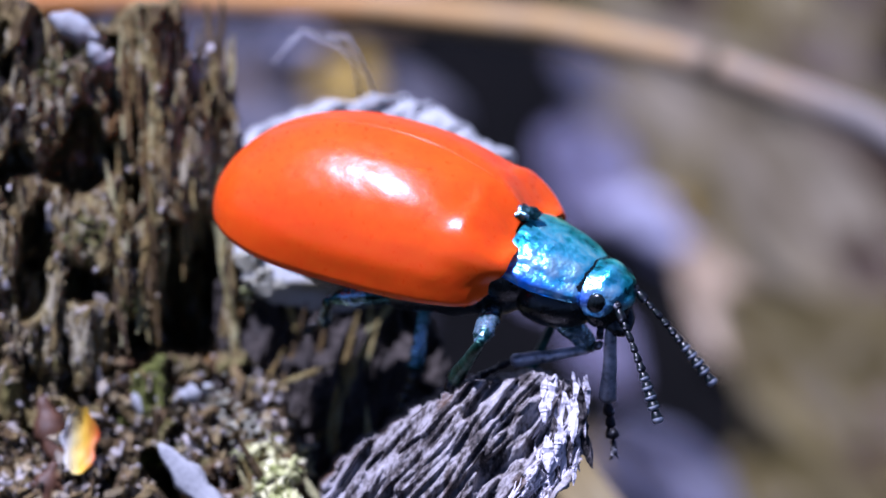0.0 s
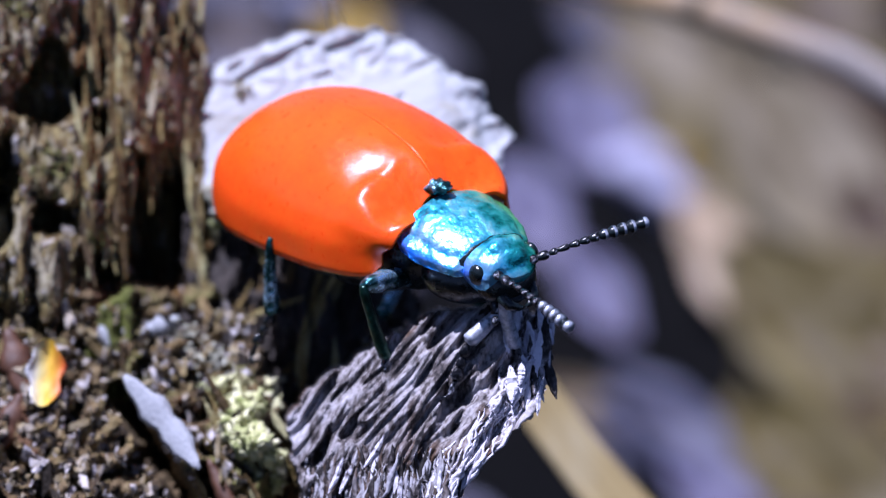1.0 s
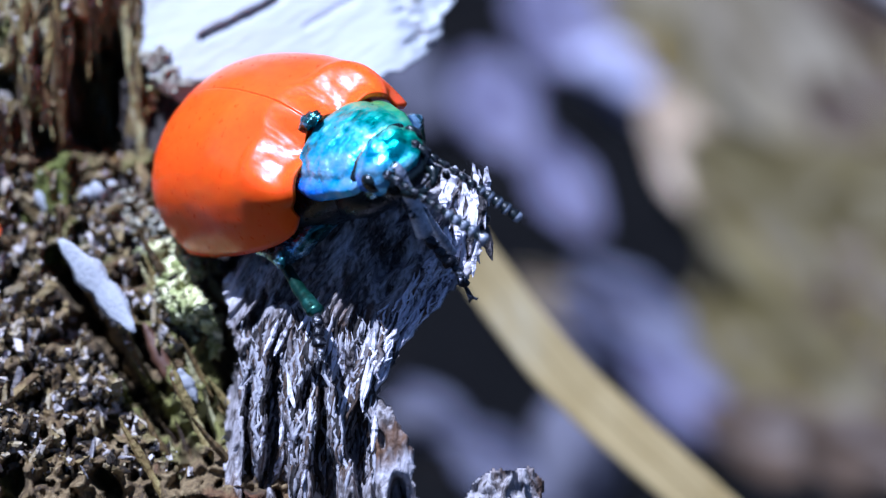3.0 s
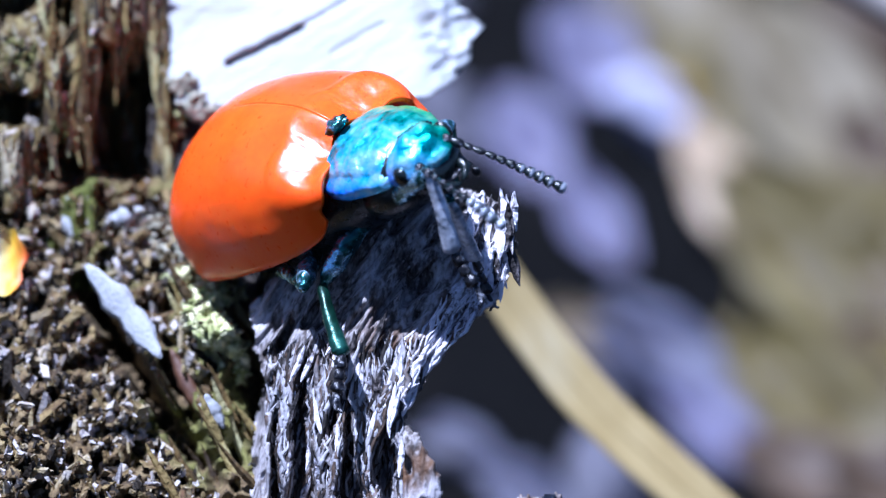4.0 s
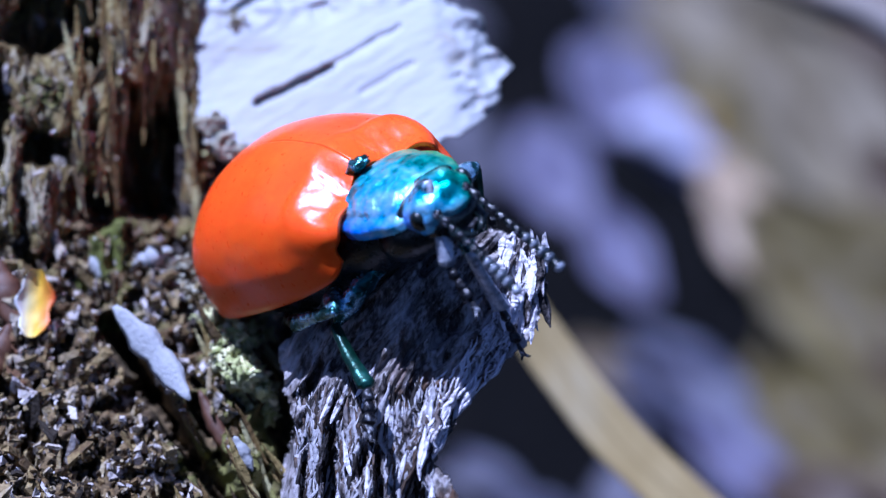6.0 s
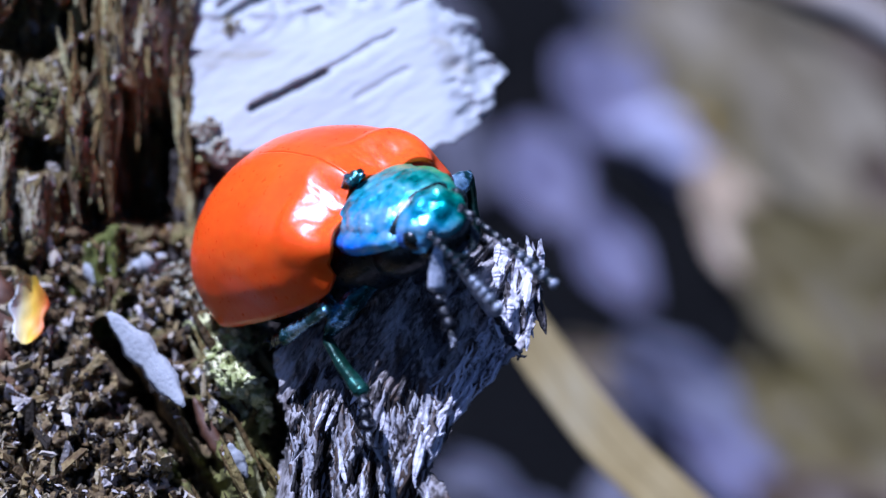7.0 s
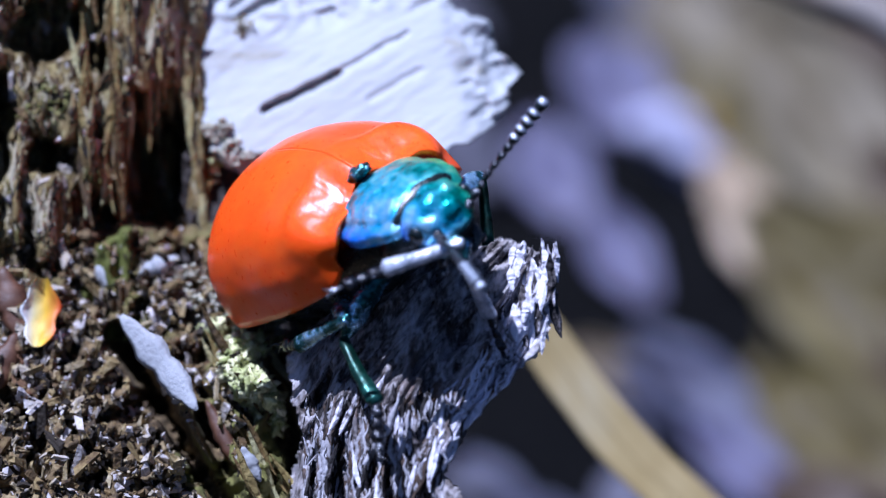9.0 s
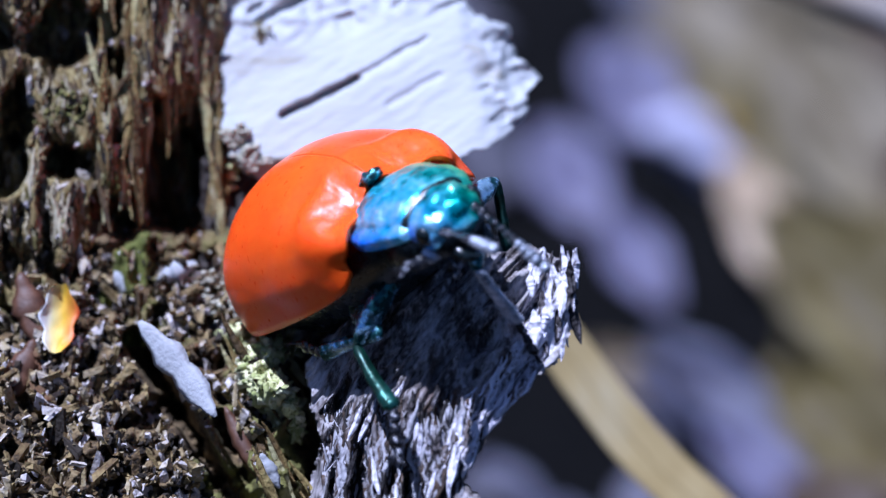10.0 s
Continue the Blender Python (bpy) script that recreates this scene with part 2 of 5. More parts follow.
def grain(x, y, seed=0):
    """Gradient noise, about -0.7 to 0.7."""
    x, y = np.asarray(x, float), np.asarray(y, float)
    ix, iy = np.floor(x), np.floor(y)
    fx, fy = x - ix, y - iy
    sx, sy = fx * fx * fx * (fx * (fx * 6 - 15) + 10), fy * fy * fy * (fy * (fy * 6 - 15) + 10)

    def dot(a, b):
        g = lattice(ix + a, iy + b, seed)
        return np.cos(g) * (fx - a) + np.sin(g) * (fy - b)

    top = dot(0, 0) * (1 - sx) + dot(1, 0) * sx
    low = dot(0, 1) * (1 - sx) + dot(1, 1) * sx
    return top * (1 - sy) + low * sy


def ridged(x, y, seed=0):
    return 1 - 2.2 * np.abs(grain(x, y, seed))


def step(lo, hi, x):
    t = np.clip((x - lo) / (hi - lo), 0, 1)
    return t * t * (3 - 2 * t)


def near_line(u, v, a, b):
    a, b = np.array(a, float), np.array(b, float)
    d = b - a
    k = np.clip(((u - a[0]) * d[0] + (v - a[1]) * d[1]) / (d @ d), 0, 1)
    return np.hypot(u - a[0] - k * d[0], v - a[1] - k * d[1])


def inside(u, v, poly):
    """Which points lie in the outline."""
    hit = np.zeros(u.shape, bool)
    for (x0, y0), (x1, y1) in zip(poly, poly[1:] + poly[:1]):
        if y0 != y1:
            hit ^= ((y0 > v) != (y1 > v)) & (u < (x1 - x0) * (v - y0) / (y1 - y0) + x0)
    return hit


def to_mesh(name, verts, faces, mat, smooth=True):
    me = bpy.data.meshes.new(name)
    me.from_pydata([tuple(p) for p in np.asarray(verts, float) * 0.001], [], faces)
    me.materials.append(mat)
    if smooth:
        me.shade_smooth()
    me.update()
    return me


def part(name, me, parent, label="", m=None):
    ob = new(name, me)
    ob.parent = parent
    if m is not None:
        ob.matrix_basis = m
    return tagged(ob, label)


def thing(name, place, label, category, group="", kind=""):
    ob = new(name)
    ob.empty_display_size = 0.002
    ob.location = place
    return tagged(ob, label, category, group, kind)


def tube(path, radii, n=10, caps=True, flat=1.0):
    """A tube round a path of points, with a radius for each."""
    path = [Vector(p) for p in path]
    verts, faces = [], []
    side = None
    for i, p in enumerate(path):
        d = (path[min(i + 1, len(path) - 1)] - path[max(i - 1, 0)]).normalized()
        if side is None:
            side = d.orthogonal().normalized()
        side = (side - d * side.dot(d)).normalized()
        up = d.cross(side)
        for k in range(n):
            a = 2 * math.pi * k / n
            verts.append(p + (side * math.cos(a) + up * math.sin(a) * flat) * radii[i])
    for i in range(len(path) - 1):
        for k in range(n):
            faces.append((i * n + k, i * n + (k + 1) % n, (i + 1) * n + (k + 1) % n, (i + 1) * n + k))
    if caps:
        faces.append(tuple(reversed(range(n))))
        faces.append(tuple(range((len(path) - 1) * n, len(path) * n)))
    return [tuple(v) for v in verts], faces


def ball(c, r, n=16, m=10):
    verts, faces = [], []
    for j in range(m + 1):
        b = math.pi * j / m
        for i in range(n):
            a = 2 * math.pi * i / n
            verts.append((c[0] + r[0] * math.sin(b) * math.cos(a), c[1] + r[1] * math.sin(b) * math.sin(a), c[2] + r[2] * math.cos(b)))
    for j in range(m):
        for i in range(n):
            faces.append((j * n + i, (j + 1) * n + i, (j + 1) * n + (i + 1) % n, j * n + (i + 1) % n))
    return verts, faces


def join(*pieces):
    verts, faces = [], []
    for v, f in pieces:
        k = len(verts)
        verts += list(v)
        faces += [tuple(i + k for i in q) for q in f]
    return verts, faces


EYE = 120.0


def slab(u0, u1, v0, v1, pitch, front, thick, keep):
    """A closed piece of wood: a relief seen from the near side, cut to an outline, with a back and an edge."""
    nu, nv = int((u1 - u0) / pitch), int((v1 - v0) / pitch)
    u, v = np.meshgrid(np.linspace(u0, u1, nu), np.linspace(v0, v1, nv))
    w = front(u, v)
    back = w.min() * 0.15 + (w - thick) * 0.85
    cell = keep((u[1:, 1:] + u[:-1, :-1]) / 2, (v[1:, 1:] + v[:-1, :-1]) / 2)
    idx = np.arange(nu * nv).reshape(nv, nu)
    q = np.stack([idx[:-1, :-1], idx[:-1, 1:], idx[1:, 1:], idx[1:, :-1]], -1)[cell]
    n = nu * nv
    faces = [q, q[:, ::-1] + n]
    pad = np.pad(cell, 1)
    for (dy, dx), (a, b) in {(-1, 0): (0, 1), (0, 1): (1, 2), (1, 0): (2, 3), (0, -1): (3, 0)}.items():
        edge = cell & ~pad[1 + dy:pad.shape[0] - 1 + dy, 1 + dx:pad.shape[1] - 1 + dx]
        e = np.stack([idx[:-1, :-1], idx[:-1, 1:], idx[1:, 1:], idx[1:, :-1]], -1)[edge]
        faces.append(np.stack([e[:, b], e[:, a], e[:, a] + n, e[:, b] + n], -1))
    faces = np.concatenate(faces)
    u2, v2, u, v = u * (1 - back / EYE), v * (1 - back / EYE), u * (1 - w / EYE), v * (1 - w / EYE)
    uvw = np.concatenate([np.stack([u, v, w], -1).reshape(-1, 3), np.stack([u2, v2, back], -1).reshape(-1, 3)])
    used = np.unique(faces)
    again = np.full(2 * n, -1)
    again[used] = np.arange(len(used))
    return uvw[used], again[faces]


def quick_mesh(name, verts_m, quads, mat):
    me = bpy.data.meshes.new(name)
    me.vertices.add(len(verts_m))
    me.vertices.foreach_set("co", np.asarray(verts_m, np.float32).ravel())
    me.loops.add(4 * len(quads))
    me.loops.foreach_set("vertex_index", np.asarray(quads, np.int32).ravel())
    me.polygons.add(len(quads))
    me.polygons.foreach_set("loop_start", np.arange(0, 4 * len(quads), 4, dtype=np.int32))
    me.materials.append(mat)
    me.update(calc_edges=True)
    me.validate()
    me.shade_smooth()
    return me


AXES = np.array([RIGHT, UP, NEAR])


def to_world(uvw):
    return np.array(HIGH) + np.asarray(uvw, float) @ AXES * 0.001


# ---- the stump ----
FOOT = Vector((-0.006, -0.002, 0.0))
stump = thing("stump", FOOT, "broken weathered stump of grey-brown wood with crumbling bark", "stump")


def wood(name, u0, u1, v0, v1, pitch, front, thick, keep, mat, label):
    uvw, quads = slab(u0, u1, v0, v1, pitch, front, thick, keep)
    me = quick_mesh(name, to_world(uvw) - np.array(FOOT), quads, mat)
    return part(name, me, stump, label)


def outline(points, rag=0.25, size=1.2, seed=3):
    """A ragged outline test."""
    def keep(u, v):
        du = rag * (grain(u * size, v * size, seed) + 0.5 * grain(u * size * 3, v * size * 3, seed + 1)) * 1.6
        dv = rag * (grain(u * size, v * size, seed + 2) + 0.5 * grain(u * size * 3, v * size * 3, seed + 3)) * 1.6
        return inside(u + du, v + dv, points)
    return keep


def trunk_front(u, v):
    uu = u + 0.45 * grain(u * 0.4, v * 0.3, 11) + 0.12 * grain(u * 1.5, v * 0.8, 12)
    w = -6.0 + 0.28 * (-5.4 - u) - 0.10 * v - 0.02 * np.maximum(-9 - u, 0) ** 2 - 1.4 * step(2.2, 0.0, -5.3 - u)
    w = w + 0.85 * ridged(uu * 0.75, v * 0.10, 13) + 0.42 * ridged(uu * 1.9, v * 0.30, 14)
    w = w + 0.24 * ridged(uu * 4.4, v * 0.8, 15) + 0.09 * ridged(uu * 10, v * 2.5, 16)
    for cu, cv, ru, rv, deep in ((-6.75, 1.5, 0.85, 1.7, 3.2), (-8.2, 0.55, 0.65, 0.75, 2.4), (-9.2, 1.9, 0.65, 0.5, 2.2), (-10.4, 3.2, 0.5, 0.9, 2.0), (-7.85, 4.3, 0.32, 0.5, 1.6), (-8.3, 5.3, 0.5, 0.5, 1.8),
                                (-6.0, 2.6, 0.25, 1.3, 1.6)):
        far = np.hypot((u - cu) / ru, (v - cv) / rv) + 0.45 * grain(uu * 1.6, v * 1.0, 19) + 0.25 * grain(uu * 4, v * 2.2, 20)
        w = w - deep * (1 - step(0.72, 1.05, far))
    w = w - 2.0 * step(0.20, 0.30, grain(uu * 0.8, v * 0.5, 17) + 0.12 * step(3.0, 1.0, v)) - 0.8 * step(0.16, 0.30, grain(uu * 2.0, v * 1.1, 18))
    return w


def ledge_front(u, v):
    d = np.maximum(-0.2 - v, 0)
    w = -6.0 + 0.25 * np.clip(-5.4 - u, 0, 5) + 0.95 * np.minimum(d, 9) + 0.3 * np.maximum(d - 9, 0)
    w = w + 0.5 * grain(u * 0.5, v * 0.5, 21) + 0.55 * ridged(u * 1.1, v * 1.1, 22) + 0.36 * ridged(u * 2.6, v * 2.4, 23)
    w = w + 0.26 * grain(u * 5.5, v * 5.5, 24) + 0.12 * grain(u * 11, v * 11, 25)
    w = w - 1.5 * step(0.14, 0.30, grain(u * 1.2, v * 1.1, 26)) - 0.7 * step(0.15, 0.3, grain(u * 2.7, v * 2.6, 28))
    slot = near_line(u, v, (-7.7, -2.3), (-5.1, -6.4))
    w = w - 2.6 * (1 - step(0.10, 0.36, slot))
    slot = near_line(u, v, (-5.6, -4.2), (-4.4, -7.2))
    w = w - 1.5 * (1 - step(0.06, 0.30, slot))
    hollow = step(0.0, 0.9, u + 4.2 + 0.25 * grain(v * 1.2, u, 27)) * step(-7.5, -5.0, v)
    swell = 1.5 * np.exp(-((u + 4.45 + 0.25 * (v + 3.2)) / 0.80) ** 2 - ((v + 3.1) / 1.6) ** 2)
    return w - 2.4 * hollow + swell


def block_front(u, v):
    bend = np.log1p(np.exp(1.6 * (v + 4.6))) / 1.6
    a = u - 0.80 * bend + 0.15 * grain(u * 0.8, v * 0.6, 31)
    w = 2.0 - 0.25 * np.maximum(v, -9) + 0.35 * np.minimum(u, 0.5) - 0.45 * np.maximum(-0.8 - u, 0) - 0.05 * np.maximum(u - 0.5, 0) ** 2 - 0.20 * np.maximum(-2.3 - u, 0) ** 2
    w = w - 0.30 * np.maximum(v + 1.3 - 0.25 * u, 0) ** 2
    w = w + 0.30 * ridged(a * 0.8, v * 0.12, 32) + 0.22 * ridged(a * 2.1, v * 0.3, 33)
    w = w + 0.20 * ridged(a * 4.2, v * 0.8, 34) + 0.09 * grain(a * 9, v * 2.4, 35)
    # long cracks along the fibres, and short breaks across them
    w = w - 0.65 * step(0.24, 0.33, grain(a * 1.25, v * 0.30, 36)) * step(-0.1, 0.1, grain(a * 0.6, v * 0.9, 38))
    w = w - 1.3 * step(0.02, 0.16, grain(a * 1.9, v * 0.33, 39)) * step(-4.7, -5.8, v + 0.3 * grain(u, v, 30))
    return w - 0.35 * step(0.25, 0.4, grain(a * 2.6, v * 1.1, 37))


def core_front(u, v):
    w = -6.6 - 0.35 * v + 0.6 * ridged(u * 0.8, v * 0.4, 71) + 0.4 * ridged(u * 2.0, v * 0.8, 72) + 0.2 * ridged(u * 4.5, v * 2.0, 73)
    return w - 0.25 * np.maximum(u + 2, 0) ** 2


def flake_front(u, v):
    a, b = 0.85 * u + 0.5 * v, -0.5 * u + 0.85 * v
    w = -5.6 - 0.50 * np.maximum(v - 2, 0) - 0.7 * np.maximum(2 - v, 0) + 0.12 * grain(a * 0.4, b * 0.6, 41) + 0.014 * ridged(a * 0.25, b * 1.7, 42) * step(-0.1, 0.3, grain(a * 0.3, b * 0.5, 47)) + 0.02 * grain(a * 1.5, b * 6, 43)
    for p, q, d, s in (((-4.05, 3.05), (-2.3, 3.92), 0.5, 0.10), ((-2.3, 3.92), (-0.6, 4.9), 0.10, 0.09), ((-4.6, 5.3), (-2.9, 6.2), 0.3, 0.12),
                       ((-2.4, 6.0), (-0.9, 6.6), 0.35, 0.14), ((-1.5, 3.3), (-0.3, 4.0), 0.05, 0.1)):
        w = w - d * (1 - step(0.3 * s, 1.3 * s, near_line(u, v, p, q) + 0.06 * grain(u * 4, v * 4, 44)))
    rim = step(0.4, 1.9, u + 0.25 * (v - 3)) + 0.6 * step(5.2, 6.2, v - 0.15 * u)
    return w - 0.30 * step(0.4, 1.9, u + 0.25 * (v - 3)) * np.maximum(u - 0.2, 0) + rim * (0.34 * grain(u * 1.5, v * 1.9, 45) + 0.22 * grain(u * 3.3, v * 3.8, 46) - 0.3 * step(0.2, 0.4, grain(a * 1.0, b * 2.6, 48)))


wood("trunk_bark", -15.0, -4.6, -2.5, 10.0, 0.055, trunk_front, 5.0,
     outline([(-15, -2.5), (-15, 8.0), (-13, 9.4), (-10.6, 8.9), (-9.4, 7.6), (-8.7, 8.1), (-8.0, 8.7), (-6.9, 8.9), (-6.7, 7.4), (-6.0, 6.8), (-5.5, 5.6),
              (-5.42, 3.0), (-5.3, 0.0), (-4.9, -2.5)], rag=0.16, size=1.5), BARK, "dark fibrous bark with jagged broken top")
wood("ledge", -15.0, -1.6, -15.0, 0.6, 0.055, ledge_front, 5.0,
     outline([(-15, -15), (-15, 0.3), (-9, 0.5), (-5.2, 0.3), (-4.4, -1.2), (-3.6, -1.9), (-1.7, -2.4), (-1.7, -15)], rag=0.2), CRUMB, "crumbling pale wood in small lumps")
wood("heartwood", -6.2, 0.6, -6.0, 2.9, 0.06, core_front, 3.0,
     outline([(-6, -6), (-6, 2.4), (-4.2, 2.5), (-2.6, 1.9), (-1.4, 1.6), (-0.5, 0.7), (-0.1, -0.6), (0.0, -6)], rag=0.2, size=1.3, seed=19), CORE, "dark heartwood of the stump with shade painted in")
wood("broken_block", -4.6, 3.6, -15.0, 1.0, 0.045, block_front, 4.5,
     outline([(-3.9, -15), (-3.5, -6.4), (-3.2, -4.8), (-3.55, -3.5), (-3.5, -2.8), (-3.2, -2.4), (-2.65, -1.85), (-1.55, -1.15), (-0.6, -0.6), (0.26, -0.33), (1.5, -0.05),
              (2.3, -0.15), (2.62, -0.30), (2.80, -0.8), (2.85, -1.5), (2.6, -2.6), (2.06, -3.1), (1.4, -3.8), (0.7, -4.6), (0.3, -5.6), (0.9, -6.6), (1.2, -7.8), (0.9, -15)],
             rag=0.13, size=1.6, seed=9), BLOCK, "striated grey broken wood block")
wood("white_flake", -6.2, 3.2, -0.6, 7.4, 0.05, flake_front, 0.9,
     outline([(-5.5, 2.6), (-5.55, 5.55), (-3.2, 6.4), (-1.3, 6.55), (-0.3, 6.2), (0.6, 5.5), (1.45, 5.1), (1.65, 4.4), (2.2, 4.0), (1.8, 3.45), (1.72, 2.85),
              (1.0, 2.4), (0, 1.9), (-3.2, 1.2), (-4.5, 1.4), (-5.2, 1.9)], rag=0.11, size=1.7, seed=14), WHITE, "bleached white flake of split wood")



def spur_front(u, v):
    w = 2.8 - 0.25 * (v + 8) - 0.3 * (u - 3.4) ** 2 * step(-9.5, -8.0, v) + 0.35 * ridged(u * 1.3, v * 0.5, 91) + 0.22 * ridged(u * 3.4, v * 1.2, 92)
    return w + 0.12 * grain(u * 8, v * 5, 93)


wood("spur", 0.0, 4.8, -14.5, -7.0, 0.06, spur_front, 2.4,
     outline([(2.5, -7.75), (3.0, -7.5), (3.5, -7.6), (3.9, -7.4), (4.3, -7.8), (4.2, -9.2), (3.2, -11.5), (1.6, -14.3), (0.2, -14.3), (0.5, -12.0), (2.2, -9.4)], rag=0.14, size=1.6, seed=29), BLOCK, "short grey spur of splintered wood")


def base_trunk():
    """The lower stump down to the soil."""
    n, m = 72, 26
    verts, faces = [], []
    for j in range(m):
        z = 31.0 * j / (m - 1) - 1.0
        for i in range(n):
            a = 2 * math.pi * i / n
            flare = 1 + 0.5 * math.exp(-z / 6) * (1 + 0.4 * math.sin(5 * a))
            rag = 1 + 0.10 * float(grain(a * 5, z * 0.08, 51)) + 0.05 * float(grain(a * 14, z * 0.2, 52))
            verts.append((-1.0 + 8.2 * flare * rag * math.cos(a), -3.0 + 6.2 * flare * rag * math.sin(a), z))
    for j in range(m - 1):
        for i in range(n):
            faces.append((j * n + i, j * n + (i + 1) % n, (j + 1) * n + (i + 1) % n, (j + 1) * n + i))
    faces.append(tuple(range((m - 1) * n, m * n)))
    return to_mesh("lower_trunk", verts, faces, BARK)


part("lower_trunk", base_trunk(), stump, "rough lower trunk with flared roots")


def spot(u, v, w):
    """World place of a point seen at u, v and lying w mm nearer than the middle plane."""
    k = 1 - w / EYE
    return at(u * k, v * k, w)


def on(front, u, v, lift=0.0):
    return spot(u, v, float(front(np.array([[u]]), np.array([[v]]))[0, 0]) + lift)


def sliver_mesh(name, length, width, thick, seed, mat, smooth=False):
    """A split piece of wood: long, bent a little, with uneven rims and pointed ends."""
    n, verts, faces = 12, [], []
    for j in range(n + 1):
        t = j / n
        k = max(0.06, math.sin(math.pi * (0.03 + 0.94 * t)) ** 0.85) * (1 + 0.55 * float(grain(t * 7, seed, 5)))
        bow = 0.06 * length * (2 * t - 1) ** 2 + 0.03 * length * float(grain(t * 3, seed, 6))
        off = 0.04 * length * float(grain(t * 2.5, seed, 7))
        for a, b in ((-0.5, 0), (-0.3, 0.5), (0.25, 0.55), (0.5, 0.05), (0.3, -0.45), (-0.25, -0.5)):
            verts.append((off + a * width * k, length * (t - 0.5), bow + b * thick * k))
    for j in range(n):
        for i in range(6):
            faces.append((j * 6 + i, j * 6 + (i + 1) % 6, (j + 1) * 6 + (i + 1) % 6, (j + 1) * 6 + i))
    faces += [tuple(reversed(range(6))), tuple(range(n * 6, n * 6 + 6))]
    return to_mesh(name, verts, [tuple(reversed(f)) for f in faces], mat, smooth)


def lying(place, slant, lean=0.0, roll=0.0):
    """A pose in the plane that faces the camera: slant turns counter-clockwise, lean tips it back."""
    return Matrix.Translation(place) @ TURN.to_4x4() @ pose(0, 0, 0, lean, roll, slant)


rng = random.Random(7)
SPLINTERS = [sliver_mesh("splinter", 3.0, 0.24, 0.16, k * 1.7, FIBRE) for k in range(6)] + [sliver_mesh("splinter", 1.7, 0.15, 0.10, k * 2.3 + 20, FIBRE) for k in range(6)]


def stick_on(front, u, v, slant, lift):
    m = lying(on(front, u, v, lift), slant, rng.uniform(-10, 10), rng.uniform(-30, 30))
    part("splinter", SPLINTERS[rng.randrange(12)], stump, m=FOOT_INV @ m)


FOOT_INV = Matrix.Translation(-FOOT)
for k in range(130):
    stick_on(trunk_front, rng.uniform(-8.6, -5.5), rng.uniform(0.2, 7.6), rng.gauss(2, 4), rng.uniform(-0.15, 0.12))
for k in range(26):
    stick_on(core_front, rng.uniform(-5.2, -0.8), rng.uniform(-3.5, 1.8), rng.gauss(-25, 25), rng.uniform(0.0, 0.3))
RIMS = [sliver_mesh("splinter", 0.95, 0.15, 0.12, k * 1.9 + 40, RIM) for k in range(6)]
for k in range(34):
    v = rng.uniform(-2.4, -0.45)
    m = lying(on(block_front, rng.uniform(2.1, 2.95) - 0.25 * max(0, -1.4 - v), v, rng.uniform(-0.08, 0.10)), rng.gauss(2, 9), rng.uniform(-15, 10), rng.uniform(-40, 40))
    part("splinter", RIMS[rng.randrange(6)], stump, m=FOOT_INV @ m)
chance = random.Random(19)
PALE_RIMS = [sliver_mesh("splinter", ln, wd, 0.13, k * 2.7 + 60, RIM) for k, (ln, wd) in enumerate(((1.25, 0.26), (0.9, 0.30), (0.6, 0.22), (0.75, 0.18)))]
for k in range(30):
    v = chance.uniform(-2.3, -0.35)
    m = lying(on(block_front, chance.uniform(1.75, 3.0) - 0.25 * max(0, -1.4 - v), v, chance.uniform(0.02, 0.22)), chance.gauss(6, 14), chance.uniform(-15, 10), chance.uniform(-40, 40))
    part("splinter", PALE_RIMS[k % 4], stump, m=FOOT_INV @ m)
for k in range(44):
    v = rng.uniform(-7.5, -3.4)
    m = lying(on(block_front, rng.uniform(-2.8, 0.2) + 0.62 * max(0, v + 4.3), v, rng.uniform(0.0, 0.15)), rng.gauss(-4 - 26 * min(1, max(0, (v + 5) / 1.5)), 9), rng.uniform(-10, 10), rng.uniform(-40, 40))
    part("splinter", RIMS[rng.randrange(6)], stump, m=FOOT_INV @ m)
for k in range(34):
    stick_on(ledge_front, rng.uniform(-5.4, -3.0), rng.uniform(-7.6, -2.6), rng.gauss(28, 7), rng.uniform(-0.15, 0.05))


STRANDS = material("torn_bark_fibres", [(0.18, (0.011, 0.006, 0.002)), (0.34, (0.079, 0.046, 0.011)), (0.48, (0.166, 0.115, 0.033)), (0.62, (0.238, 0.189, 0.077)), (0.80, (0.346, 0.308, 0.204))], 1.4, rough=(0.7, 0.95), bump=0.6, bump_scale=6, island=0.8)


GREYS = material("grey_and_black_fibres", [(0.25, (0.010, 0.007, 0.006)), (0.42, (0.068, 0.040, 0.022)), (0.55, (0.136, 0.120, 0.118)), (0.80, (0.352, 0.344, 0.368))], 1.4, rough=(0.6, 0.9), bump=0.6, bump_scale=6, island=0.9)


